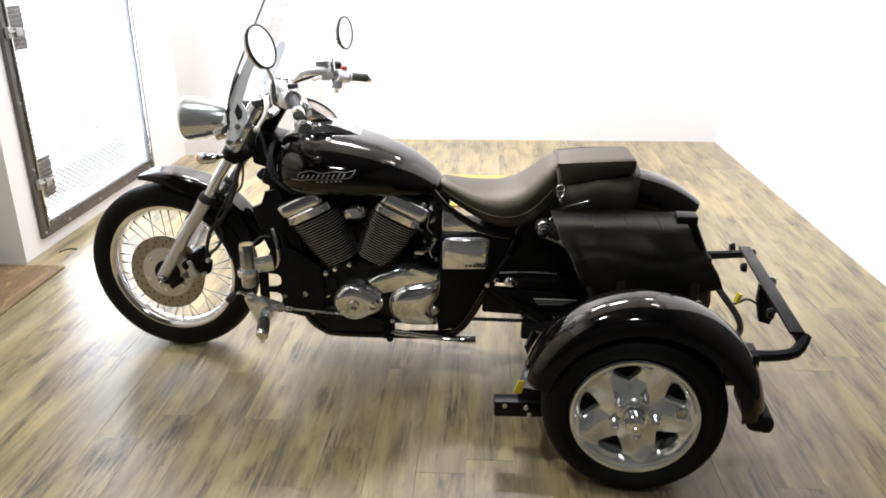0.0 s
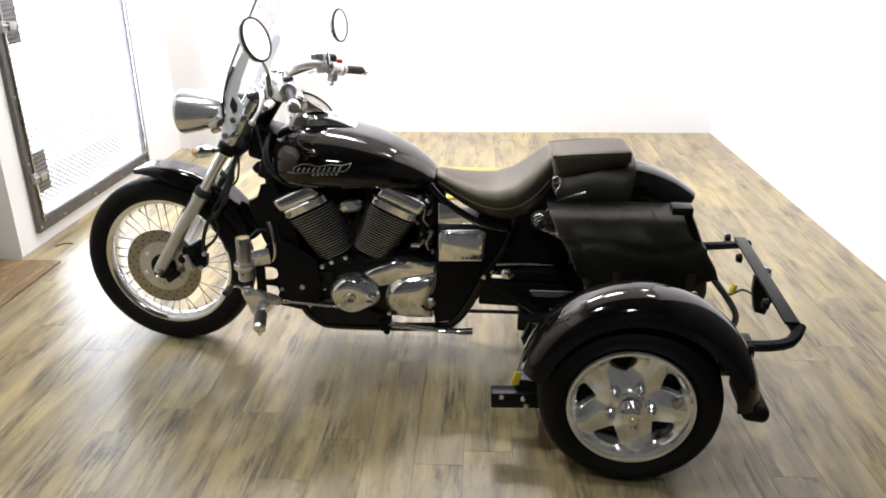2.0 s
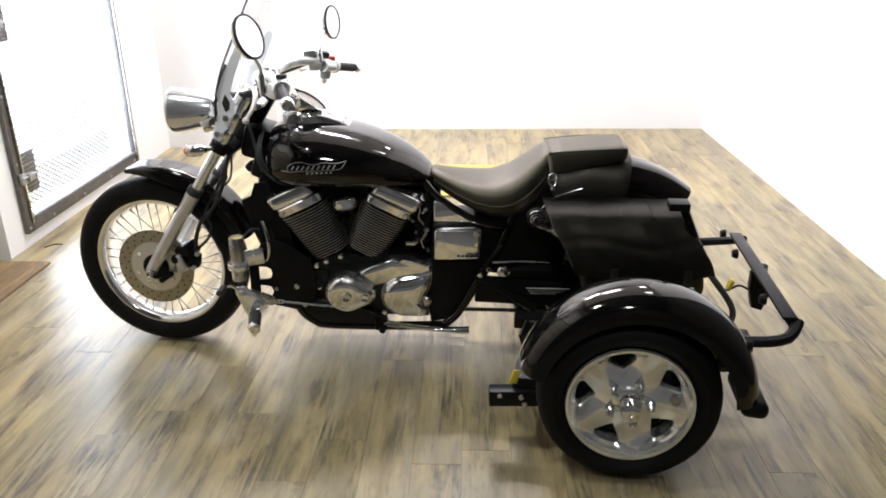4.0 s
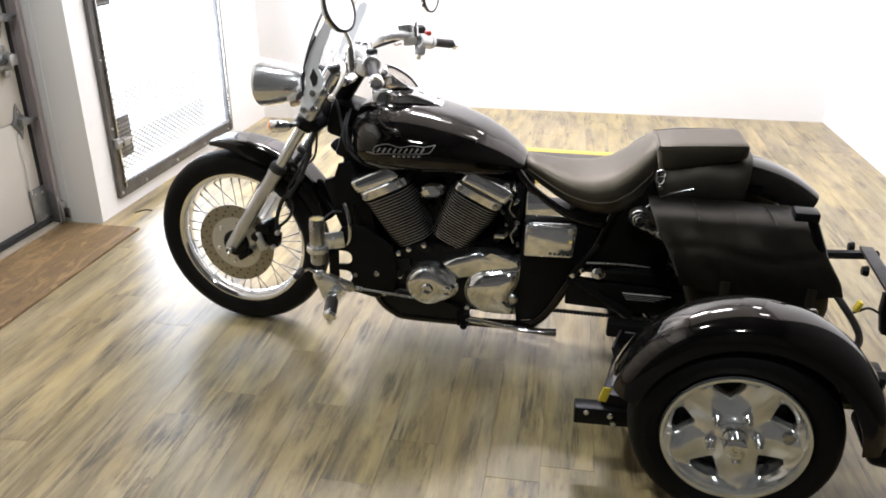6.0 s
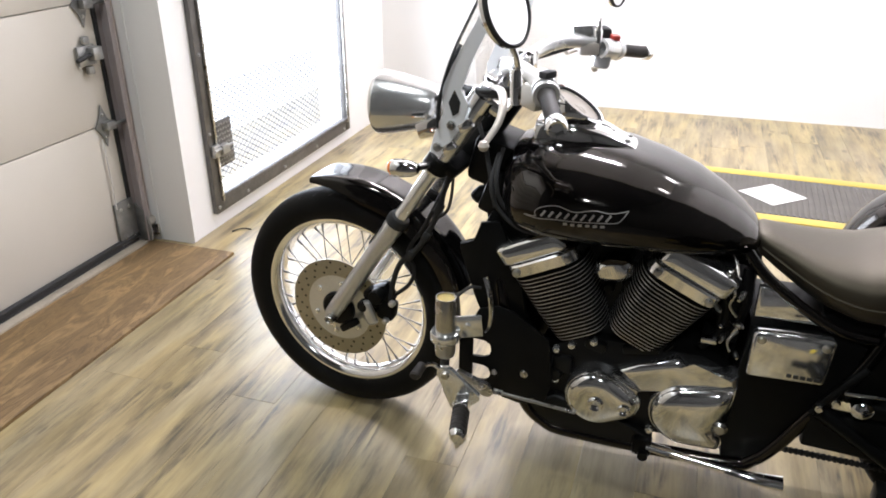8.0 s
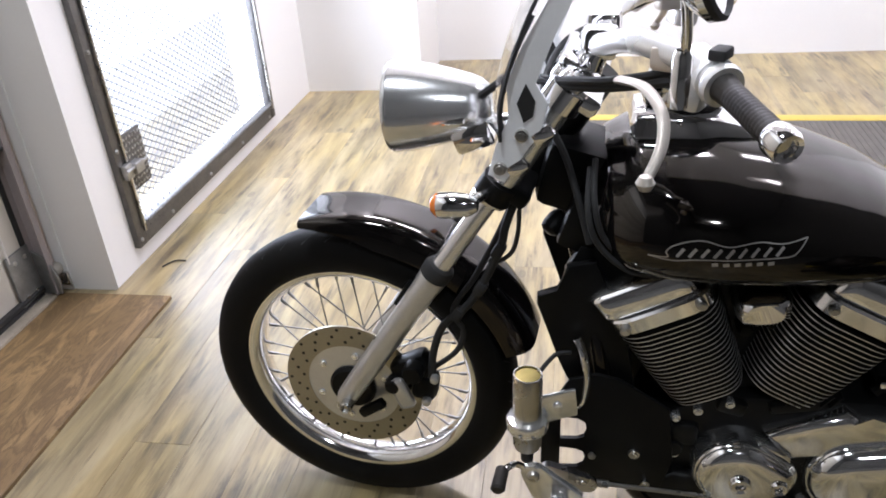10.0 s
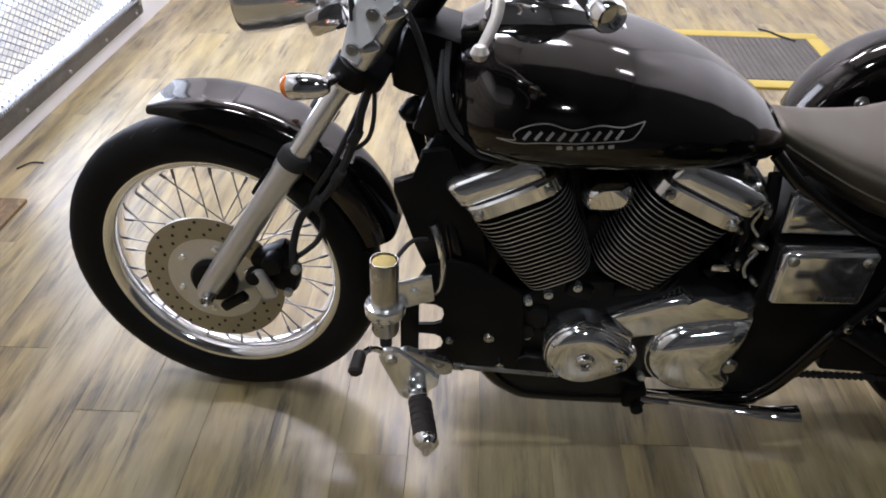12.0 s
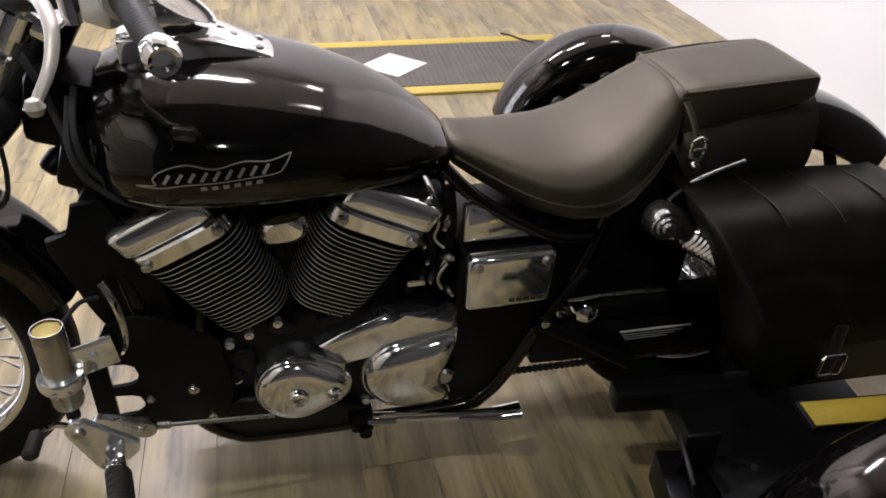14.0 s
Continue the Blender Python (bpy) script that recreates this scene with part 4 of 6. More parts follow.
box(bm, (0.480, -0.075, 0.735), (0.07, 0.05, 0.11), 0.012, (0, 20, 0))
P("steering_head", bm, SATIN)
bm = bm_new()
lathe(bm, [(0, 0.018), (0.010, 0.018), (0.016, 0.014), (0.018, 0.006), (0.018, -0.012), (0.010, -0.03), (0, -0.03)], (0.424, -0.060, 0.716), (-0.5, -0.6, -0.5), 24)
P("horn", bm, SATIN, label="small black horn")
bm = bm_new()
box(bm, (0.462, 0, 0.985), (0.07, 0.16, 0.020), 0.008, (0, 34, 0))
lathe(bm, [(0.021, 0.0), (0.021, 0.014), (0.012, 0.018), (0, 0.018)], on_fork(0.80, -0.105), FD, 20)
lathe(bm, [(0.021, 0.0), (0.021, 0.014), (0.012, 0.018), (0, 0.018)], on_fork(0.80, 0.105), FD, 20)
P("bar_clamp", bm, CHROME)

FRONT_END = set(bike.children)

# ---- tank, console and badge ----
TANK = [(0.492, 0.735, 0.820, 0.080), (0.498, 0.712, 0.850, 0.125), (0.515, 0.698, 0.872, 0.165), (0.550, 0.690, 0.888, 0.203), (0.61, 0.686, 0.896, 0.228), (0.68, 0.684, 0.895, 0.234),
        (0.76, 0.682, 0.882, 0.226), (0.84, 0.680, 0.860, 0.206), (0.91, 0.678, 0.833, 0.180), (0.97, 0.677, 0.799, 0.147), (1.015, 0.678, 0.765, 0.115), (1.044, 0.682, 0.737, 0.084), (1.056, 0.692, 0.716, 0.052)]


def tank_half(x):
    for a, b in zip(TANK, TANK[1:]):
        if a[0] <= x <= b[0]:
            f = (x - a[0]) / (b[0] - a[0])
            return [a[i] + (b[i] - a[i]) * f for i in (1, 2, 3)]
    return list(TANK[-1][1:])


def tank_ring(x, n=40, grow=0.0):
    zb, zt, hw = tank_half(x)
    out = []
    for k in range(n):
        t = 2 * math.pi * k / n
        st, ct = math.sin(t), math.cos(t)
        zm = zb + (zt - zb) * 0.40
        if st >= 0:
            y, z = math.copysign(abs(ct) ** 0.92, ct) * hw, zm + (zt - zm) * abs(st) ** 0.95
        else:
            y, z = math.copysign(abs(ct) ** 0.55, ct) * hw, zm - (zm - zb) * abs(st) ** 0.80
        out.append(Vector((x, y * (1 + grow), z + grow * 0.1 * st)))
    return out


bm = bm_new()
xs = [q.x for q in spline([(t[0], 0, 0) for t in TANK], 3)]
loft(bm, [tank_ring(min(x, 1.0559)) for x in xs])
tank = P("fuel_tank", bm, PAINT, label="gloss black teardrop fuel tank", angle=60)

def tank_side(x, z):
    """A point on the tank's left flank."""
    zb, zt, hw = tank_half(x)
    zm = zb + (zt - zb) * 0.40
    if z >= zm:
        st = min(1, ((z - zm) / (zt - zm))) ** (1 / 0.95)
        y = hw * (max(0, 1 - st * st) ** 0.5) ** 0.92
    else:
        st = min(1, ((zm - z) / (zm - zb))) ** (1 / 0.80)
        y = hw * (max(0, 1 - st * st) ** 0.5) ** 0.55
    return Vector((x, -y - 0.0012, z))


def flank_stroke(bm, pts, w0, w1=None):
    """A flat stroke that lies on the tank's flank."""
    line = spline([(x, 0, z) for x, z in pts], 5)
    n = len(line)
    a, b = [], []
    for i, p in enumerate(line):
        d = (line[min(i + 1, n - 1)] - line[max(i - 1, 0)]).normalized()
        f = i / (n - 1)
        w = (w0 + ((w0 if w1 is None else w1) - w0) * f) / 2
        q = Vector((-d.z, 0, d.x)) * w
        a.append(bm.verts.new(tank_side(p.x + q.x, p.z + q.z)))
        b.append(bm.verts.new(tank_side(p.x - q.x, p.z - q.z)))
    for i in range(n - 1):
        bm.faces.new((a[i], a[i + 1], b[i + 1], b[i]))


# emblem on the flank: a slanted outline with plain bars
bm = bm_new()
BX, BZ, BS = 0.578, 0.760, 0.200


def bq(u, v):
    return (BX + BS * u, BZ + BS * (v + 0.045 * u))


for rim in (((-0.03, 0.018), (0.10, 0.006), (0.30, 0.022), (0.60, 0.024), (0.90, 0.030), (0.97, 0.062), (1.03, 0.150)),
            ((-0.03, 0.018), (0.10, 0.028), (0.09, 0.075), (0.16, 0.140), (0.32, 0.170), (0.50, 0.128), (0.70, 0.150), (0.86, 0.128), (1.03, 0.150))):
    flank_stroke(bm, [bq(u, v) for u, v in rim], 0.0019)
for k in range(9):
    u = 0.16 + 0.083 * k
    flank_stroke(bm, [bq(u, 0.042), bq(u + 0.045, 0.108)], 0.0046)
for k in range(6):
    u = 0.40 + 0.075 * k
    flank_stroke(bm, [bq(u, -0.016), bq(u + 0.042, -0.012)], 0.0058)
part("emblem", bm, SILVER, tank, "silver outline emblem on the tank")

# console with the speedometer
bm = bm_new()
rings = []
for x, hw, z0, z1 in ((0.548, 0.040, 0.885, 0.905), (0.555, 0.058, 0.88, 0.925), (0.60, 0.070, 0.88, 0.932), (0.65, 0.070, 0.88, 0.926), (0.70, 0.056, 0.87, 0.912), (0.745, 0.044, 0.865, 0.893), (0.768, 0.040, 0.86, 0.884), (0.774, 0.036, 0.858, 0.876)):
    rings.append([Vector((x, y, z)) for y, z in ((-hw, z0), (-hw, z1 - 0.012), (-hw * 0.86, z1 - 0.002), (-hw * 0.5, z1), (0, z1 + 0.002), (hw * 0.5, z1), (hw * 0.86, z1 - 0.002), (hw, z1 - 0.012), (hw, z0))])
loft(bm, rings)
con = part("console", bm, CHROME, tank, "chrome tank console", 50)
bm = bm_new()
SC, SN = Vector((0.628, 0, 0.943)), Vector((0.55, 0, 0.835)).normalized()
lathe(bm, [(0.040, -0.050), (0.060, -0.030), (0.067, 0.004), (0.068, 0.012), (0.067, 0.019), (0.063, 0.022), (0.058, 0.021), (0.056, 0.014)], SC, SN, 48)
part("speedometer_ring", bm, CHROME, con, "chrome speedometer ring")
bm = bm_new()
lathe(bm, [(0.056, 0.014), (0.02, 0.0165), (0, 0.017)], SC, SN, 40)
part("speedometer_face", bm, DIAL, con, "cream speedometer face")
bm = bm_new()
lathe(bm, [(0.0565, 0.0150), (0.0575, 0.0205), (0.0545, 0.0200), (0.0535, 0.0150)], SC, SN, 48, ring=True)
part("speedometer_gasket", bm, SEAL, con)
bm = bm_new()
for x, y in ((0.752, -0.022), (0.752, 0.022), (0.715, 0.0)):
    bolt(bm, (x, y, 0.890 if x > 0.73 else 0.905), (0.3, 0, 0.95), 0.007, 0.004)
pieces("console_bolt", bm, STEEL, con)

# ---- seat, pad and rear fender ----
SEAT = [(1.048, 0.690, 0.722, 0.045), (1.060, 0.668, 0.727, 0.062), (1.10, 0.640, 0.719, 0.085), (1.15, 0.612, 0.708, 0.120), (1.20, 0.590, 0.701, 0.148), (1.26, 0.572, 0.703, 0.163), (1.32, 0.566, 0.724, 0.163),
        (1.37, 0.585, 0.762, 0.150), (1.41, 0.620, 0.797, 0.130), (1.435, 0.660, 0.815, 0.115), (1.445, 0.70, 0.815, 0.105)]
bm = bm_new()
rings = []
for x, zb, zt, hw in [tuple(q) for q in [(a[0] + (b[0] - a[0]) * f, a[1] + (b[1] - a[1]) * f, a[2] + (b[2] - a[2]) * f, a[3] + (b[3] - a[3]) * f) for a, b in zip(SEAT, SEAT[1:]) for f in (0, 0.5)] + [SEAT[-1]]]:
    ring = []
    for k in range(32):
        t = 2 * math.pi * k / 32
        st, ct = math.sin(t), math.cos(t)
        zm = zb + (zt - zb) * 0.50
        z = zm + (zt - zm) * abs(st) ** 0.62 if st >= 0 else zm - (zm - zb) * abs(st) ** 0.8
        ring.append(Vector((x, math.copysign(abs(ct) ** 0.75, ct) * hw, z)))
    rings.append(ring)
loft(bm, rings)
seat = P("seat", bm, VINYL, label="black vinyl rider seat, dished", angle=70)
bm = bm_new()
line = [(q[0] + 0.0, -q[3] * 0.985, q[1] + (q[2] - q[1]) * 0.47) for q in SEAT[1:-1]]
for s in (1, -1):
    tube(bm, [(x, y * s, z) for x, y, z in line], 0.0032, 6, 4)
pieces("piping", bm, VINYL, seat)
bm = bm_new()
rings = []
for x, hw, z0, z1 in ((1.434, 0.085, 0.735, 0.800), (1.441, 0.100, 0.722, 0.815), (1.50, 0.106, 0.735, 0.822), (1.58, 0.108, 0.755, 0.829), (1.680, 0.106, 0.780, 0.836), (1.698, 0.100, 0.788, 0.833), (1.704, 0.088, 0.796, 0.825)):
    rings.append(superring((x, 0, (z0 + z1) / 2), (0, 1, 0), (0, 0, 1), hw, (z1 - z0) / 2, 32, 7))
loft(bm, rings)
pad = P("passenger_pad", bm, VINYL, label="square black vinyl passenger pad", angle=60)
bm = bm_new()
for s in (-1, 1):
    tube(bm, [(1.442, s * 0.099, 0.809), (1.50, s * 0.104, 0.816), (1.58, s * 0.106, 0.823), (1.690, s * 0.102, 0.829)], 0.0028, 6, 4)
tube(bm, [(1.446, -0.098, 0.812), (1.447, 0, 0.816), (1.446, 0.098, 0.812)], 0.0028, 6, 4)
pieces("piping", bm, VINYL, pad)
RW = Vector((1.64, 0, 0.312))
bm = fender(RW, shell(0.100, 0.470, 0.085, 14), 142, 50, 36, lambda f: (1.0 - 0.25 * max(0, f - 0.75) * 2, 0.0))
P("rear_fender", bm, PAINT, label="gloss black rear fender")
bm = fender(RW, shell(0.128, 0.482, 0.150, 16, 0.004), 117, 80, 24, lambda f: (1.0 + 0.03 * math.sin(f * 9), 0.003 * math.sin(f * 14)))
P("saddlebag_yoke", bm, LEATHER, label="black leather yoke laid over the rear fender", angle=60)
bm = bm_new()
tube(bm, [(1.442, -0.112, 0.800), (1.447, -0.140, 0.775), (1.451, -0.160, 0.745)], 0.007, 8, 4, 0.3)
P("seat_strap", bm, VINYL, label="black strap below the passenger pad")
bm = bm_new()
tube(bm, [(1.440, -0.164, 0.748), (1.452, -0.166, 0.756), (1.464, -0.164, 0.748), (1.463, -0.164, 0.722), (1.452, -0.166, 0.714), (1.441, -0.164, 0.722), (1.440, -0.164, 0.748)], 0.0036, 8, 3)
box(bm, (1.452, -0.165, 0.734), (0.026, 0.006, 0.006), 0.002)
lathe(bm, [(0, 0.012), (0.007, 0.011), (0.010, 0.004), (0.010, -0.004), (0, -0.004)], (1.455, -0.160, 0.700), (0, -1, 0), 18)
P("seat_strap_ring", bm, CHROME, label="small chrome buckle at the seat strap")
spoked_wheel("rear_wheel", RW, 0.312, 0.205, 0.075, 1, 36, "spoked rear wheel behind the swingarm")

# ---- frame ----
for s in (-1, 1):
    bm = bm_new()
    tube(bm, [(0.455, s * 0.045, 0.775), (0.485, s * 0.09, 0.66), (0.515, s * 0.125, 0.52), (0.548, s * 0.135, 0.36), (0.585, s * 0.135, 0.225), (0.640, s * 0.135, 0.166), (0.72, s * 0.135, 0.150), (1.06, s * 0.135, 0.157), (1.125, s * 0.135, 0.182), (1.170, s * 0.135, 0.245), (1.215, s * 0.135, 0.335), (1.262, s * 0.135, 0.42), (1.30, s * 0.13, 0.50), (1.335, s * 0.12, 0.60)], 0.0165, 12, 6)
    P("frame_loop", bm, PAINT, label="gloss black frame tube")
    bm = bm_new()
    tube(bm, [(1.030, s * 0.105, 0.700), (1.075, s * 0.125, 0.655), (1.15, s * 0.140, 0.605), (1.225, s * 0.145, 0.567), (1.30, s * 0.14, 0.555)], 0.0125, 12, 5)
    P("seat_rail", bm, PAINT, label="gloss black seat rail")
    bm = bm_new()
    tube(bm, [(1.215, s * 0.150, 0.355), (1.255, s * 0.150, 0.425), (1.30, s * 0.145, 0.485)], 0.010, 10, 4)
    tube(bm, [(1.225, s * 0.150, 0.365), (1.33, s * 0.15, 0.30), (1.42, s * 0.16, 0.245)], 0.017, 10, 2)
    P("frame_brace", bm, SATIN)
bm = bm_new()
tube(bm, [(0.45, 0, 0.80), (0.60, 0, 0.72), (1.05, 0, 0.68)], 0.03, 12, 4)
P("backbone", bm, SATIN)

# ---- radiator and its side plates ----
bm = bm_new()
box(bm, (0.535, 0, 0.465), (0.045, 0.26, 0.34), 0.008, (0, -9, 0))
rad = P("radiator", bm, SATIN, label="black radiator")
bm = bm_new()
prism(bm, [(0.458, 0.690), (0.505, 0.700), (0.560, 0.560), (0.585, 0.420), (0.520, 0.400), (0.475, 0.440), (0.460, 0.475), (0.449, 0.503), (0.412, 0.613), (0.412, 0.632), (0.448, 0.640)], -0.135, -0.118, 0.004)
prism(bm, [(0.458, 0.690), (0.505, 0.700), (0.560, 0.560), (0.585, 0.420), (0.520, 0.400), (0.475, 0.440), (0.460, 0.475), (0.449, 0.503), (0.412, 0.613), (0.412, 0.632), (0.448, 0.640)], 0.118, 0.135, 0.004)
pieces("shroud", bm, SATIN, rad, "black plastic radiator shroud")
bm = bm_new()
prism(bm, [(0.455, 0.665), (0.480, 0.715), (0.575, 0.705), (0.600, 0.60), (0.52, 0.57)], -0.112, -0.085, 0.004)
part("upper_baffle", bm, SATIN, rad)
bm = bm_new()
tube(bm, [(0.480, -0.150, 0.56), (0.492, -0.156, 0.53), (0.500, -0.158, 0.48), (0.497, -0.154, 0.43), (0.485, -0.150, 0.405)], 0.010, 10, 5, 0.6)
part("chrome_trim", bm, CHROME, rad, "bent chrome trim")
bm = bm_new()
prism(bm, [(0.470, 0.475), (0.515, 0.490), (0.555, 0.480), (0.640, 0.420), (0.655, 0.300), (0.640, 0.235), (0.575, 0.222), (0.500, 0.240), (0.455, 0.258), (0.450, 0.268), (0.490, 0.268), (0.502, 0.277), (0.506, 0.294), (0.500, 0.311), (0.488, 0.317),
           (0.445, 0.317), (0.445, 0.338), (0.488, 0.338), (0.501, 0.345), (0.506, 0.362), (0.502, 0.381), (0.488, 0.390), (0.452, 0.390), (0.452, 0.44)], -0.160, -0.152, 0.002)
prism(bm, [(0.424, 0.275), (0.440, 0.262), (0.458, 0.262), (0.458, 0.41), (0.424, 0.40)], -0.161, -0.151, 0.002)
plate = P("control_mount_plate", bm, SATIN, label="black control plate with cut-outs")
bm = bm_new()
for x, z, r in ((0.515, 0.303, 0.007), (0.588, 0.315, 0.0105), (0.612, 0.242, 0.009)):
    bolt(bm, (x, -0.160, z), (0, -1, 0), r, 0.008)
pieces("plate_bolt", bm, STEEL, plate)

# ---- steel canister ahead of the engine ----
bm = bm_new()
CC = Vector((0.402, -0.205, 0))
lathe(bm, [(0, 0.355), (0.022, 0.357), (0.0245, 0.365), (0.0245, 0.517), (0.0238, 0.519), (0.0222, 0.519), (0.0215, 0.514), (0.0, 0.514)], CC, (0, 0, 1), 32)
can = P("canister", bm, STEEL, label="brushed steel canister in a ring clamp")
bm = bm_new()
lathe(bm, [(0.0245, 0.400), (0.034, 0.401), (0.036, 0.406), (0.036, 0.420), (0.034, 0.425), (0.0245, 0.426)], CC, (0, 0, 1), 32)
box(bm, (0.450, -0.185, 0.436), (0.07, 0.008, 0.06), 0.003, (0, -6, 18))
bolt(bm, (0.452, -0.191, 0.440), (0.2, -1, 0), 0.008, 0.006)
pieces("clamp", bm, ALLOY, can, "alloy ring clamp")
bm = bm_new()
lathe(bm, [(0, 0.5165), (0.012, 0.5165), (0.0205, 0.5160), (0.0213, 0.514), (0, 0.514)], CC, (0, 0, 1), 32)
part("cap", bm, BRASS, can, "yellowish cap")
bm = bm_new()
lathe(bm, [(0, 0.325), (0.011, 0.325), (0.011, 0.356), (0, 0.356)], CC, (0, 0, 1), 16)
part("foot", bm, SEAL, can)
bm = bm_new()
tube(bm, [(0.420, -0.19, 0.512), (0.445, -0.165, 0.532), (0.470, -0.150, 0.528)], 0.004, 8, 5)
part("lead", bm, SEAL, can)

# ---- forward foot control ----
bm = bm_new()
prism(bm, arc(0.414, 0.325, 0.021, 50, 200, 8) + arc(0.446, 0.240, 0.018, 200, 290, 5) + [(0.470, 0.235), (0.498, 0.262), (0.500, 0.282)], -0.244, -0.230, 0.003)
fc = P("foot_control", bm, ALLOY, label="alloy forward foot control with rubber peg")
bm = bm_new()
lathe(bm, [(0, 0.008), (0.008, 0.008), (0.011, 0.004), (0.011, -0.004), (0, -0.004)], (0.415, -0.244, 0.324), (0, -1, 0), 20)
bolt(bm, (0.444, -0.244, 0.242), (0, -1, 0), 0.010, 0.007)
bolt(bm, (0.500, -0.205, 0.283), (0, -1, 0), 0.014, 0.012)
pieces("pivot_bolt", bm, STEEL, fc)
bm = bm_new()
prism(bm, hull2((0.440, 0.305), 0.014, (0.508, 0.278), 0.017), -0.214, -0.200, 0.002)
tube(bm, [(0.515, -0.198, 0.272), (0.72, -0.190, 0.252)], 0.0042, 8, 1)
tube(bm, [(0.505, -0.198, 0.274), (0.545, -0.197, 0.269)], 0.0075, 8, 1)
part("link_rod", bm, STEEL, fc, "thin steel shift rod")
bm = bm_new()
box(bm, (0.463, -0.262, 0.262), (0.034, 0.045, 0.030), 0.007, (0, 0, 8))
tube(bm, [(0.462, -0.24, 0.262), (0.470, -0.285, 0.260)], 0.012, 10, 1)
part("peg_mount", bm, CHROME, fc)
bm = bm_new()
pa, pb = Vector((0.468, -0.283, 0.262)), Vector((0.484, -0.368, 0.252))
ax = (pb - pa).normalized()
lathe(bm, [(0.008, 0), (0.0195, 0.0)] + [q for k in range(6) for q in ((0.0210, 0.003 + 0.0135 * k), (0.0210, 0.011 + 0.0135 * k), (0.0196, 0.0125 + 0.0135 * k))] + [(0.008, 0.083)], pa, ax, 24)
part("peg_rubber", bm, GRIP, fc, "ribbed rubber peg")
bm = bm_new()
lathe(bm, [(0.008, 0.080), (0.0212, 0.081), (0.0215, 0.090), (0.016, 0.098), (0, 0.099)], pa, ax, 24)
lathe(bm, [(0.006, 0.0), (0.007, 0.012), (0, 0.016)], pb + Vector((0, -0.003, -0.016)), (0, 0, -1), 10)
part("peg_end", bm, CHROME, fc)
bm = bm_new()
tube(bm, [(0.405, -0.236, 0.330), (0.385, -0.245, 0.350), (0.372, -0.262, 0.356), (0.362, -0.275, 0.352)], 0.006, 8, 4)
part("shift_lever", bm, CHROME, fc)
bm = bm_new()
lathe(bm, [(0, 0), (0.0115, 0.001), (0.012, 0.03), (0.0125, 0.042), (0.009, 0.046), (0, 0.046)], (0.364, -0.262, 0.353), (-0.1, -0.95, -0.12), 18)
part("shift_rubber", bm, GRIP, fc)

# ---- engine ----
bm = bm_new()
prism(bm, [(0.600, 0.205), (0.640, 0.180), (1.02, 0.190), (1.06, 0.24), (1.065, 0.40), (0.98, 0.435), (0.70, 0.43), (0.62, 0.37), (0.595, 0.30)], -0.125, 0.13, 0.014)
box(bm, (0.79, 0, 0.425), (0.20, 0.19, 0.07), 0.02)
prism(bm, [(0.598, 0.215), (0.655, 0.158), (0.74, 0.142), (0.88, 0.140), (0.90, 0.19), (0.80, 0.23), (0.66, 0.26)], -0.146, -0.10, 0.008)
eng = P("crankcase", bm, ENGINE, label="black engine crankcase")
bm = bm_new()
for x, y, z in ((0.655, -0.128, 0.385), (0.690, -0.130, 0.405), (0.740, -0.130, 0.425), (0.63, -0.128, 0.34), (0.66, -0.128, 0.30), (0.89, -0.130, 0.205), (0.94, -0.128, 0.21)):
    bolt(bm, (x, y, z), (0, -1, 0), 0.009, 0.014)
pieces("case_bolt", bm, ALLOY, eng)
bm = bm_new()
box(bm, (0.745, -0.125, 0.415), (0.05, 0.03, 0.03), 0.008, (0, 15, 0))
box(bm, (0.672, -0.125, 0.345), (0.05, 0.03, 0.05), 0.010)
lathe(bm, [(0, 0.02), (0.016, 0.018), (0.02, 0.008), (0.02, 0)], (0.655, -0.126, 0.315), (0, -1, 0), 20)
box(bm, (0.845, -0.13, 0.425), (0.08, 0.02, 0.02), 0.005, (0, -12, 0))
for k in range(6):
    box(bm, (0.835 + 0.014 * k, -0.132, 0.445), (0.003, 0.02, 0.030), 0.001, (0, 35, 0))
pieces("case_detail", bm, ENGINE, eng)


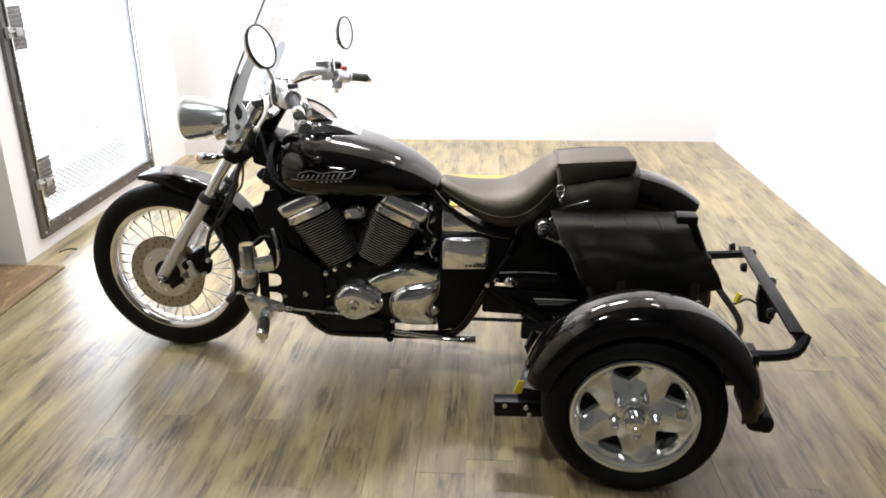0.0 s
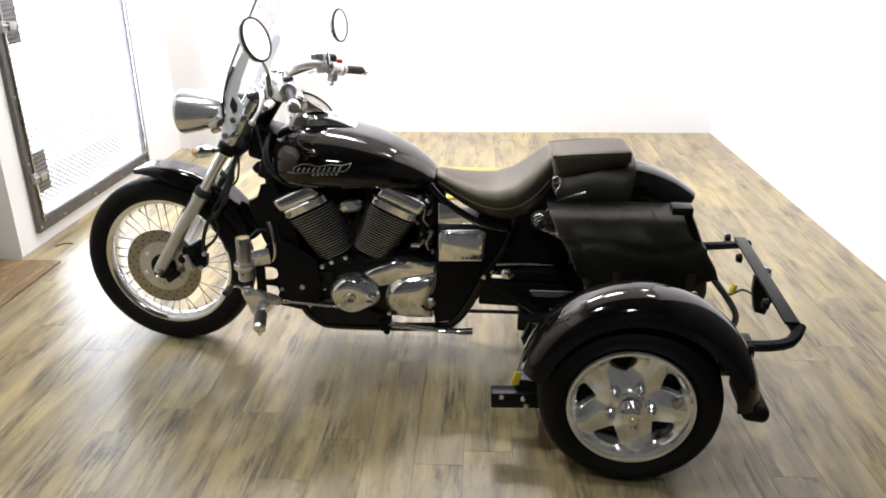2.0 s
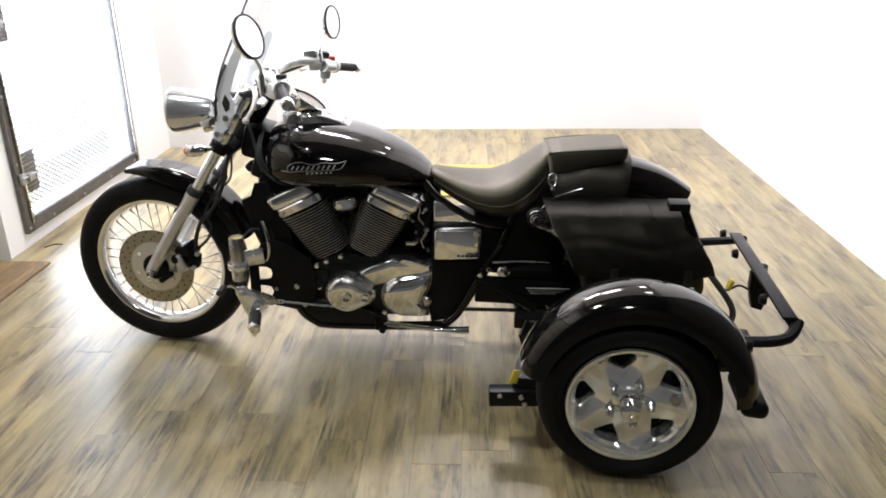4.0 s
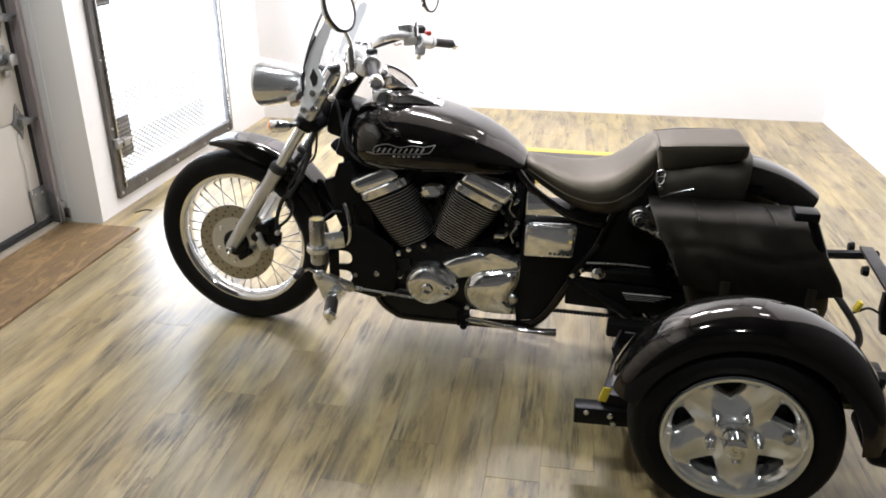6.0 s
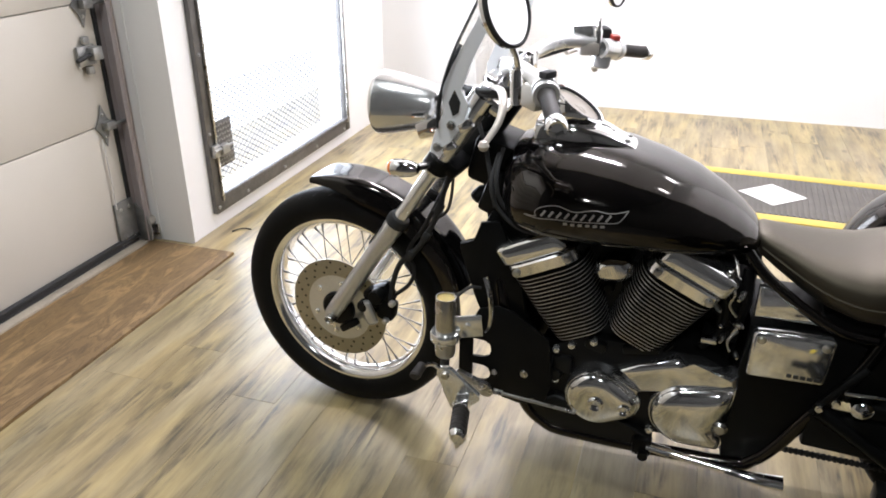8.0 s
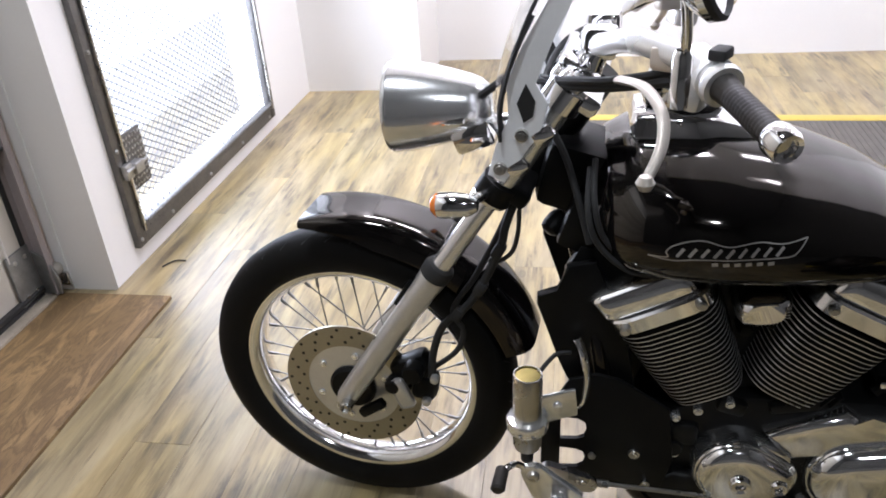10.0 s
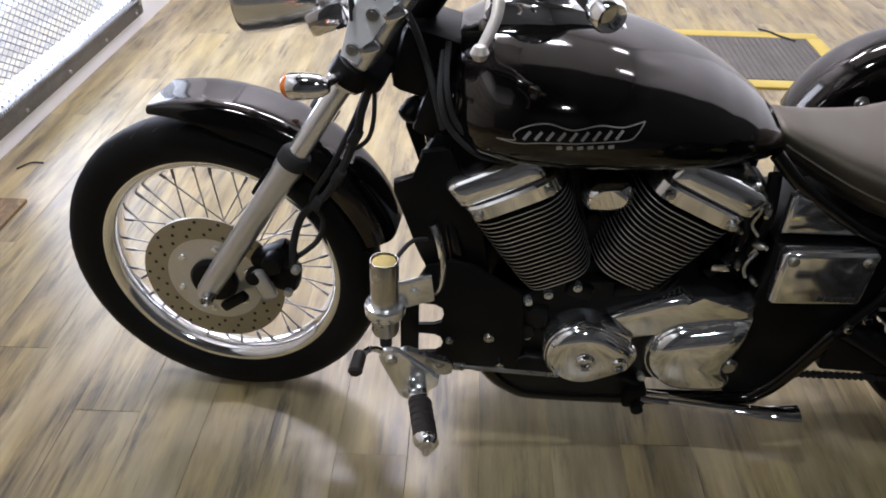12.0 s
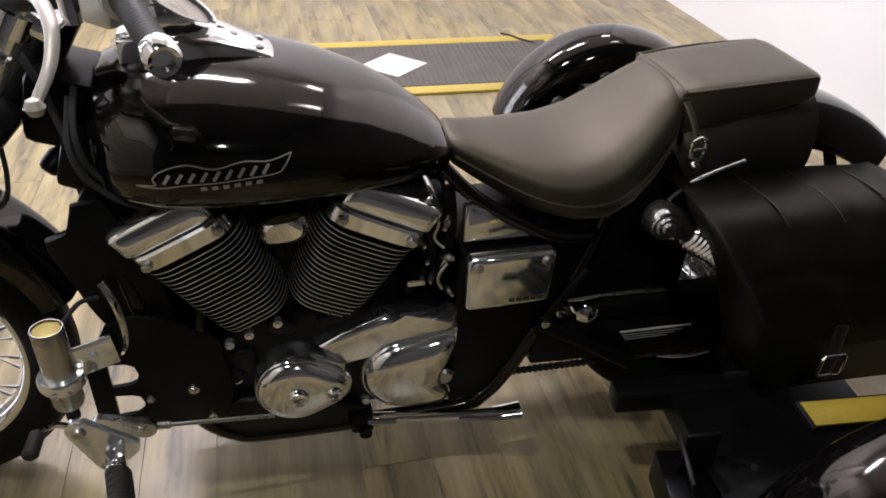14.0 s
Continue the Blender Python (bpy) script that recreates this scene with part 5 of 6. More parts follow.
def cylinder(top, bottom, front):
    top, bottom = Vector(top), Vector(bottom)
    ax = (top - bottom).normalized()
    u = Vector((0, 1, 0)).cross(ax).normalized()
    if u.x < 0:
        u = -u
    v = Vector((0, 1, 0))
    length = (top - bottom).length
    bm = bm_new()
    loft(bm, [superring(bottom + ax * length * f, u, v, 0.056 + 0.022 * f, 0.122 + 0.020 * f, 28, 3.6) for f in (0, 0.5, 1)])
    body = P("cylinder", bm, ENGINE, label="finned black engine cylinder")
    n = 19
    for k in range(n):
        f = k / (n - 1)
        a, b = 0.068 + 0.026 * f ** 0.8, 0.142 + 0.025 * f ** 0.7
        h = 0.0013
        c = bottom + ax * (0.012 + (length - 0.020) * f)
        bm = bm_new()
        loft(bm, [superring(c + ax * d, u, v, a - e, b - e, 36, 4.0) for d, e in ((-h, 0.0012), (-h * 0.8, 0), (h * 0.8, 0), (h, 0.0012))])
        fin = part("fin", bm, ENGINE, body)
        fin.data.materials.append(FIN)
        for face in fin.data.polygons[36:72]:
            face.material_index = 1
    # head band and rocker cover
    bm = bm_new()
    loft(bm, [superring(top + ax * d, u, v, a, b, 52, 5.5) for d, a, b in ((0.002, 0.086, 0.160), (0.004, 0.091, 0.166), (0.030, 0.093, 0.168), (0.034, 0.090, 0.164), (0.035, 0.080, 0.150))])
    part("head_band", bm, SHINY, body, "chrome cylinder head band")
    bm = bm_new()
    for q in (-0.062, 0.062):
        bolt(bm, top + ax * 0.017 + u * q - v * 0.164, (u * q * 2 - v).normalized(), 0.009, 0.010)
    pieces("head_bolt", bm, STEEL, body)
    bm = bm_new()
    tilt, slim = (-0.016, 0.88) if front else (0.012, 0.92)
    loft(bm, [superring(top + ax * d + u * o, u, v, a * slim, b, 52, 11.0) for d, a, b, o in ((0.034, 0.082, 0.150, 0), (0.037, 0.090, 0.158, tilt * 0.5), (0.041, 0.093, 0.160, tilt * 0.6), (0.076, 0.092, 0.158, tilt), (0.081, 0.089, 0.154, tilt), (0.086, 0.078, 0.140, tilt))])
    part("rocker_cover", bm, SHINY, body, "chrome rocker cover")


cylinder((0.618, 0, 0.604), (0.710, 0, 0.424), True)
cylinder((0.905, 0, 0.606), (0.818, 0, 0.432), False)
# dark filler mass added on the engine's far side
bm = bm_new()
prism(bm, [(0.50, 0.22), (1.06, 0.20), (1.08, 0.62), (1.04, 0.685), (0.50, 0.69), (0.47, 0.60)], 0.055, 0.150, 0.02)
P("air_box", bm, ENGINE, label="black filler mass on the engine's far side")
bm = bm_new()
prism(bm, [(0.70, 0.44), (0.84, 0.44), (0.87, 0.60), (0.85, 0.685), (0.69, 0.685), (0.67, 0.60)], -0.07, 0.055, 0.012)
P("carburettor", bm, ENGINE, label="black carburettor body")
# intake cover between the cylinders
bm = bm_new()
loft(bm, [superring((0.765, y, 0.628), (1, 0, 0.12), (0, 0, 1), a, b, 28, 2.6) for y, a, b in ((-0.06, 0.042, 0.030), (-0.135, 0.042, 0.030), (-0.150, 0.038, 0.027), (-0.158, 0.028, 0.018))])
P("intake_cover", bm, CHROME, label="small chrome intake cover")
bm = bm_new()
for x, z, r in ((0.80, 0.575, 0.018), (0.755, 0.555, 0.014), (1.005, 0.545, 0.020), (1.02, 0.49, 0.018), (0.985, 0.47, 0.014)):
    lathe(bm, [(0, 0.02), (r * 0.7, 0.018), (r, 0.008), (r, -0.05)], (x, -0.085, z), (0, -1, 0), 16)
tube(bm, [(0.99, -0.11, 0.655), (0.985, -0.12, 0.62), (1.01, -0.115, 0.57), (1.005, -0.11, 0.50), (0.97, -0.11, 0.45)], 0.010, 8, 5)
tube(bm, [(1.04, -0.10, 0.66), (1.045, -0.11, 0.58), (1.03, -0.11, 0.50)], 0.012, 8, 4)
box(bm, (1.02, -0.06, 0.55), (0.05, 0.1, 0.16), 0.01)
pieces("hose", bm, SATIN, bike)
bm = bm_new()
for c, r in (((1.015, -0.125, 0.628), 0.011), ((1.005, -0.12, 0.520), 0.007)):
    lathe(bm, [(0, 0.012), (r * 0.6, 0.011), (r, 0.004), (r, -0.03), (0, -0.03)], c, (-0.2, -1, 0.2), 16)
box(bm, (1.035, -0.115, 0.515), (0.010, 0.02, 0.030), 0.003, (0, 20, 0))
box(bm, (0.985, -0.120, 0.478), (0.035, 0.02, 0.016), 0.004)
pieces("hose_clamp", bm, CHROME, bike)

bm = bm_new()
for x, z, r, t in ((1.000, 0.655, 0.013, 0.3), (1.034, 0.604, 0.011, -0.4), (0.990, 0.566, 0.009, 0.2), (1.036, 0.532, 0.011, 0.5), (1.010, 0.492, 0.008, -0.2), (1.044, 0.456, 0.009, 0.1)):
    r *= 0.7
    lathe(bm, [(0, 0.020), (r * 0.5, 0.020), (r * 0.6, 0.014), (r, 0.010), (r * 1.05, -0.006), (r * 0.7, -0.02), (0, -0.02)], (x, -0.128, z), (t, -1, t * 0.5), 14)
tube(bm, [(0.998, -0.130, 0.640), (1.018, -0.140, 0.615), (1.012, -0.136, 0.580), (1.030, -0.130, 0.552)], 0.003, 8, 5)
tube(bm, [(1.040, -0.126, 0.515), (1.022, -0.134, 0.490), (1.030, -0.130, 0.462)], 0.0035, 8, 5)
pieces("fitting", bm, STEEL, bike)

# chrome side covers
def dome(bm, poly, levels):
    """Rings of an outline drawn in towards its middle, at rising heights."""
    cx, cz = sum(p[0] for p in poly) / len(poly), sum(p[1] for p in poly) / len(poly)
    return loft(bm, [[Vector((cx + (x - cx) * k, y, cz + (z - cz) * k)) for x, z in poly] for k, y in levels])


bm = bm_new()
out = hull2((0.760, 0.294), 0.073, (0.822, 0.290), 0.041, 14)
dome(bm, out, ((1.0, -0.120), (1.0, -0.160), (0.985, -0.170), (0.955, -0.174), (0.945, -0.172), (0.925, -0.178), (0.87, -0.185), (0.76, -0.190), (0.60, -0.1925), (0.40, -0.194), (0.2, -0.1945)))
cv = P("stator_cover", bm, SHINY, label="round polished chrome engine cover", angle=50)
bm = bm_new()
for x, z, r in ((0.764, 0.293, 0.019), (0.828, 0.289, 0.016)):
    lathe(bm, [(0, 0.002), (r * 0.45, 0.002), (r * 0.5, 0.008), (r * 0.8, 0.010), (r, 0.003), (r, -0.002)], (x, -0.1935 if x < 0.8 else -0.189, z), (0, -1, 0), 24)
pieces("cover_plug", bm, CHROME, cv)
bm = bm_new()
pear = [(1.062, 0.395), (1.062, 0.372), (1.058, 0.345), (1.050, 0.322), (1.040, 0.303), (1.036, 0.280), (1.040, 0.258), (1.052, 0.244), (1.055, 0.230), (1.050, 0.216), (1.020, 0.213), (0.990, 0.212)] + arc(0.962, 0.296, 0.084, 265, 100, 14) + [(0.975, 0.384), (1.0, 0.390), (1.03, 0.394)]
dome(bm, [(x, z - 0.014) for x, z in pear], ((1.0, -0.110), (1.0, -0.140), (0.985, -0.148), (0.955, -0.152), (0.94, -0.151), (0.91, -0.160), (0.84, -0.170), (0.72, -0.177), (0.55, -0.181), (0.35, -0.183), (0.15, -0.184)))
P("sprocket_cover", bm, SHINY, label="pear-shaped polished chrome engine cover", angle=50)
bm = bm_new()
prism(bm, [(0.800, 0.372), (0.850, 0.392), (0.925, 0.428), (0.945, 0.420), (0.955, 0.408), (1.060, 0.412), (1.064, 0.370), (0.960, 0.362), (0.900, 0.334), (0.85, 0.312), (0.82, 0.34)], -0.152, -0.100, 0.016, 4)
P("upper_engine_cover", bm, SHINY, label="long polished chrome engine cover")
bm = bm_new()
lathe(bm, [(0, 0.010), (0.012, 0.010), (0.019, 0.004), (0.020, -0.02)], (1.040, -0.150, 0.262), (0, -1, 0), 24)
P("pivot_cap", bm, STEEL, label="round steel pivot cap")

# ---- side covers and rear mechanism ----
bm = bm_new()
prism(bm, [(1.060, 0.330), (1.055, 0.420), (1.060, 0.545), (1.240, 0.555), (1.290, 0.530), (1.272, 0.440), (1.228, 0.360), (1.175, 0.260), (1.130, 0.186), (1.055, 0.172), (1.045, 0.255), (1.062, 0.275)], -0.140, 0.10, 0.008)
P("side_box", bm, SATIN, label="black side box")
bm = bm_new()
prism(bm, [(1.066, 0.440), (1.072, 0.432), (1.215, 0.438), (1.222, 0.446), (1.226, 0.545), (1.218, 0.552), (1.074, 0.546), (1.066, 0.538)], -0.172, -0.140, 0.009, 3)
sp = P("side_cover", bm, SHINY, label="rectangular chrome side cover")
bm = bm_new()
for x, z in ((1.083, 0.530), (1.208, 0.534)):
    bolt(bm, (x, -0.172, z), (0, -1, 0), 0.010, 0.006)
pieces("cover_bolt", bm, STEEL, sp)
bm = bm_new()
for k in range(5):
    box(bm, (1.150 + 0.0135 * k, -0.1725, 0.452), (0.010, 0.0012, 0.0085), 0)
part("maker_mark", bm, GREYMARK, sp, "small dark maker's mark as plain bars")
bm = bm_new()
prism(bm, [(1.062, 0.640), (1.075, 0.642), (1.110, 0.628), (1.205, 0.572), (1.195, 0.566), (1.062, 0.566)], -0.142, -0.120, 0.006, 3)
P("upper_side_cover", bm, SHINY, label="triangular chrome side cover")
# side stand, folded up
bm = bm_new()
tube(bm, [(0.895, -0.150, 0.169), (1.00, -0.158, 0.160), (1.10, -0.165, 0.156)], 0.0095, 12, 4)
tube(bm, [(1.07, -0.164, 0.156), (1.10, -0.168, 0.157), (1.125, -0.172, 0.159), (1.150, -0.175, 0.161), (1.192, -0.176, 0.164)], 0.011, 12, 4, 0.6, 0.023)
tube(bm, [(0.890, -0.152, 0.170), (0.945, -0.154, 0.165)], 0.0155, 12, 1, 0.7)
P("side_stand", bm, CHROME, label="chrome side stand, folded up")
bm = bm_new()
box(bm, (0.88, -0.145, 0.166), (0.045, 0.035, 0.05), 0.008)
lathe(bm, [(0, 0.02), (0.012, 0.02), (0.014, 0)], (0.885, -0.155, 0.150), (0, -1, 0), 16)
P("stand_pivot", bm, SATIN)
# swingarm, chain and shocks
for s in (-1, 1):
    bm = bm_new()
    box(bm, (1.42, s * 0.135, 0.304), (0.42, 0.035, 0.098), 0.008, (0, 2, 0))
    box(bm, (1.60, s * 0.140, 0.312), (0.12, 0.03, 0.075), 0.008)
    sw = P("swingarm", bm, SATIN)
    bm = bm_new()
    a, b = Vector((1.392, s * 0.175, 0.615)), Vector((1.640, s * 0.168, 0.455))
    ax = (b - a).normalized()
    lathe(bm, [(0, 0), (0.030, 0.002), (0.034, 0.012), (0.034, 0.05), (0.028, 0.058), (0.028, 0.075), (0.024, 0.08), (0.024, 0.20), (0.018, 0.205), (0.018, 0.265), (0, 0.266)], a, ax, 24)
    lathe(bm, [(0, 0.016), (0.010, 0.016), (0.012, 0.010), (0.018, 0.010), (0.020, 0.004), (0.027, 0.004), (0.030, -0.002), (0.030, -0.03)], a + ax * 0.012 + Vector((0, s * 0.03, 0)), (0, s, 0), 24)
    shock = P("shock_absorber", bm, SHINY, label="chrome shock absorber with coil spring")
    bm = bm_new()
    for k in range(10):
        lathe(bm, [(0.026, 0.085 + 0.0125 * k - 0.0035), (0.0315, 0.085 + 0.0125 * k), (0.026, 0.085 + 0.0125 * k + 0.0035)], a, ax, 20)
    pieces("coil", bm, CHROME, shock)
bm = bm_new()
for k in range(44):
    box(bm, (1.145 + 0.0115 * k, -0.118, 0.218), (0.0085, 0.014, 0.013), 0.0025, seg=1)
    box(bm, (1.145 + 0.0115 * k, -0.118, 0.385), (0.0085, 0.014, 0.013), 0.0025, seg=1)
box(bm, (1.40, -0.118, 0.218), (0.51, 0.008, 0.009), 0)
box(bm, (1.40, -0.118, 0.385), (0.51, 0.008, 0.009), 0)
tagged(P("drive_chain", bm, SEAL, label="dark drive chain"), kind="stuff")
bm = bm_new()
prism(bm, [(1.30, 0.395), (1.62, 0.405), (1.66, 0.375), (1.60, 0.355), (1.30, 0.365)], -0.150, -0.100, 0.006)
cg = P("chain_guard", bm, SATIN, label="black chain guard with a white label")
bm = bm_new()
box(bm, (1.462, -0.1575, 0.327), (0.15, 0.002, 0.004), 0)
part("label", bm, PAPER, cg, "white edge of a label")
bm = bm_new()
for k in range(3):
    box(bm, (1.457 - 0.006 * k, -0.1575, 0.318 - 0.006 * k), (0.13 - 0.02 * k, 0.002, 0.0010), 0)
pieces("label_line", bm, FIN, cg)
bm = bm_new()
lathe(bm, [(0, 0.014), (0.012, 0.012), (0.022, 0.002), (0.022, -0.03)], (1.305, -0.165, 0.392), (0, -1, 0), 20)
bolt(bm, (1.255, -0.152, 0.395), (0, -1, 0), 0.010, 0.010)
bolt(bm, (1.225, -0.160, 0.378), (0, -1, 0), 0.010, 0.010)
pieces("shock_bolt", bm, CHROME, bike)
bm = bm_new()
prism(bm, [(1.20, 0.58), (1.30, 0.66), (1.44, 0.70), (1.50, 0.66), (1.52, 0.50), (1.52, 0.36), (1.24, 0.37)], -0.112, 0.112, 0.01)
P("inner_fender", bm, SATIN, label="black inner panel under the seat")
# thin bright edge above the saddlebag
bm = bm_new()
tube(bm, [(1.425, -0.155, 0.630), (1.45, -0.160, 0.660), (1.49, -0.162, 0.683), (1.55, -0.162, 0.704)], 0.004, 8, 4)
P("fender_trim", bm, SHINY, label="thin polished rail edge")
bm = bm_new()
tube(bm, [(1.265, -0.160, 0.425), (1.36, -0.162, 0.432), (1.46, -0.162, 0.430)], 0.0035, 8, 4)
P("swingarm_trim", bm, STEEL, label="thin steel edge along the swingarm")

# ---- saddlebags ----
def saddlebag(s):
    def at(x, d, z):
        return Vector((x, s * d, z))
    bm = bm_new()
    rings = []
    for z, x0, x1, d0, d1 in ((0.322, 1.590, 1.900, 0.20, 0.335), (0.332, 1.575, 1.925, 0.18, 0.365), (0.43, 1.545, 1.935, 0.17, 0.378), (0.50, 1.520, 1.925, 0.17, 0.385), (0.56, 1.490, 1.895, 0.165, 0.376), (0.60, 1.462, 1.862, 0.15, 0.346), (0.645, 1.440, 1.840, 0.145, 0.300), (0.658, 1.444, 1.836, 0.145, 0.26)):
        c = at((x0 + x1) / 2, (d0 + d1) / 2, z)
        rings.append([p + Vector((0, s * 0.006 * noise.noise(p * 9), 0.004 * noise.noise(p * 7))) for p in superring(c, (1, 0, 0), (0, 1, 0), (x1 - x0) / 2, (d1 - d0) / 2, 48, 6)])
    loft(bm, rings)
    bag = P("saddlebag", bm, LEATHER, label="black leather saddlebag with a buckled flap", angle=60)
    # flap
    bm = bm_new()
    rows = []
    prof = ((0.130, 0.664, 1.424, 1.838), (0.20, 0.674, 1.420, 1.838), (0.265, 0.675, 1.420, 1.840), (0.312, 0.662, 1.426, 1.852), (0.348, 0.628, 1.444, 1.874), (0.375, 0.582, 1.470, 1.904), (0.392, 0.53, 1.496, 1.933), (0.396, 0.490, 1.514, 1.948))
    edge0 = spline([(i0, d, z) for d, z, i0, i1 in prof], 5)
    edge1 = spline([(i1, d, z) for d, z, i0, i1 in prof], 5)
    for j, (e0, e1) in enumerate(zip(edge0, edge1)):
        row, low = [], max(0, j / (len(edge0) - 1) - 0.35) / 0.65
        for k in range(49):
            f = k / 48
            q = e0 + (e1 - e0) * f
            fold = 0.012 * noise.noise(Vector((q.x * 9 + q.z * 8, 2 + s, q.z * 3))) + 0.004 * noise.noise(Vector((q.x * 26 + q.z * 20, 5, q.z * 8)))
            fold -= 0.006 * math.exp(-((q.z - 0.590 - 0.012 * math.sin(q.x * 17)) / 0.010) ** 2)
            hem = 0.040 * math.sin(math.pi * f) ** 2 * low ** 3 + 0.006 * noise.noise(Vector((q.x * 20, 8, 1))) * low
            row.append(at(q.x + 0.004 * noise.noise(Vector((q.z * 22, f * 3, 4))), q.y + fold * (0.15 + 0.85 * low), q.z - hem + fold * 0.3 * (1 - low)))
        rows.append(row)
    loft(bm, rows, cap=False, closed=False)
    bmesh.ops.solidify(bm, geom=bm.faces[:], thickness=0.005)
    fl = part("flap", bm, LEATHER, bag, "soft creased black leather flap", 80)
    bm = bm_new()
    for f in (0.3, 0.55, 0.8):
        tube(bm, [at(1.425 + 0.41 * f, 0.15, 0.668), at(1.425 + 0.41 * f, 0.265, 0.6775), at(1.430 + 0.41 * f, 0.316, 0.660)], 0.0022, 6, 4)
    pieces("seam", bm, LEATHER, fl)
    for x in (1.63, 1.855):
        bm = bm_new()
        tube(bm, [at(x, 0.416, 0.52), at(x, 0.422, 0.45), at(x + 0.005, 0.414, 0.395)], 0.013, 8, 4, 0.25)
        st = part("strap", bm, LEATHER, bag)
        bm = bm_new()
        q = [at(x + u, 0.427, 0.442 + v) for u, v in ((-0.022, 0.016), (-0.018, 0.022), (0.018, 0.022), (0.022, 0.016), (0.022, -0.016), (0.018, -0.022), (-0.018, -0.022), (-0.022, -0.016), (-0.022, 0.016))]
        tube(bm, q, 0.0032, 8, 1)
        part("buckle", bm, CHROME, st, "chrome roller buckle")
    return bag


saddlebag(-1)
saddlebag(1)

# ---- trike kit ----
BEFORE_KIT = set(bike.children)
TC = Vector((1.705, -0.012, 0.262))
TCR = Vector((1.580, 0.10, 0.262))


def alloy_wheel(s):
    c = (TC if s < 0 else TCR) + Vector((0, s * 0.628, 0))
    o = Vector((0, s, 0))
    bm = bm_new()
    lathe(bm, [(0.178, 0.064), (0.181, 0.072), (0.178, 0.079), (0.170, 0.078), (0.166, 0.070), (0.160, 0.045), (0.150, 0.025), (0.146, -0.02), (0.150, -0.075), (0.178, -0.080), (0.178, -0.074), (0.158, -0.066), (0.153, -0.02), (0.157, 0.02), (0.166, 0.045)], c, o, 64, ring=True)
    w = P("trike_wheel", bm, ALLOY, label="five-spoke cast alloy trike wheel")
    tyre(c, 0.262, 0.176, 0.083, w)
    # cast face with five windows
    def face_height(r):
        f = min(1, max(0, (r - 0.045) / 0.12))
        return 0.050 + 0.012 * f - 0.006 * math.sin(math.pi * f) ** 2

    def face_point(r, deg, drop=0.0):
        q = radians(deg)
        return c + Vector((math.cos(q) * r, 0, math.sin(q) * r)) + o * (face_height(r) - drop)

    bm = bm_new()
    r_lo, r_hi, r_mid, steps = 0.026, 0.165, 0.124, 40
    for k in range(5):
        mid = 102 - 72 * k
        edge, slope, lip, rim_in, deep = [], [], [], [], []
        for i in range(steps):
            q = 2 * math.pi * i / steps
            cu, su = math.cos(q), math.sin(q)
            m = 1 / max(abs(cu), abs(su))
            edge.append(face_point(min(max(r_mid + su * m * ((r_hi - r_mid) if su > 0 else (r_mid - r_lo)), r_lo), r_hi), mid + 36 * cu * m))
            cw, sw = math.copysign(abs(cu) ** 0.72, cu), math.copysign(abs(su) ** 0.8, su)
            wr, wd = r_mid + 0.0270 * sw, cw * (13.0 + 8.5 * sw)
            er, ed = min(max(r_mid + su * m * ((r_hi - r_mid) if su > 0 else (r_mid - r_lo)), r_lo), r_hi), 36 * cu * m
            slope.append(face_point((er + r_mid + 0.0315 * sw) / 2, mid + (ed + wd * 1.12) / 2, 0.0040))
            lip.append(face_point(r_mid + 0.0315 * sw, mid + wd * 1.12, 0.011))
            rim_in.append(face_point(wr, mid + wd, 0.016))
            deep.append(face_point(wr, mid + wd * 0.96, 0.040))
        loft(bm, [edge, slope, lip, rim_in, deep], cap=False)
    bmesh.ops.remove_doubles(bm, verts=bm.verts, dist=0.0004)
    lathe(bm, [(0.0, 0.018), (0.086, 0.014), (0.088, 0.024), (0.050, 0.048), (0.0, 0.050)], c, o, 40)
    lathe(bm, [(0.0, 0.0660), (0.040, 0.0655), (0.046, 0.0625), (0.048, 0.050), (0.048, 0.040)], c, o, 48)
    part("star_spokes", bm, ALLOY, w, "cast star spokes", 30)
    bm = bm_new()
    lathe(bm, [(0.035, 0.050), (0.035, 0.066), (0.033, 0.070), (0.031, 0.071), (0.0305, 0.066), (0.0295, 0.066), (0.0285, 0.110), (0.0265, 0.116), (0.018, 0.118), (0.006, 0.118), (0.004, 0.116), (0, 0.116)], c, o, 40)
    part("hub_cap", bm, CHROME, w, "chrome hub cap")
    for k in range(5):
        a = radians(72 * k - 78)
        bm = bm_new()
        p = c + Vector((math.cos(a) * 0.060, 0, math.sin(a) * 0.060))
        lathe(bm, [(0, 0.092), (0.006, 0.090), (0.0105, 0.083), (0.0115, 0.064), (0.0145, 0.061), (0.0145, 0.05)], p, o, 12)
        part("lug_nut", bm, CHROME, w)
    bm = bm_new()
    lathe(bm, [(0, 0.0), (0.135, 0.0), (0.15, -0.02), (0.15, -0.05), (0, -0.05)], c, o, 40)
    part("brake_drum", bm, SATIN, w)
    bm = bm_new()
    tube(bm, [c + Vector((0.095, s * 0.03, -0.098)), c + Vector((0.085, s * 0.055, -0.088))], 0.007, 10, 1)
    part("valve", bm, SEAL, w)
    bm = bm_new()
    lathe(bm, [(0, 0.053), (0.010, 0.053), (0.013, 0.0585), (0.016, 0.0575), (0.016, 0.05)], c + Vector((0.128, 0, 0.012)), o, 20)
    part("centre_mark", bm, STEEL, w)


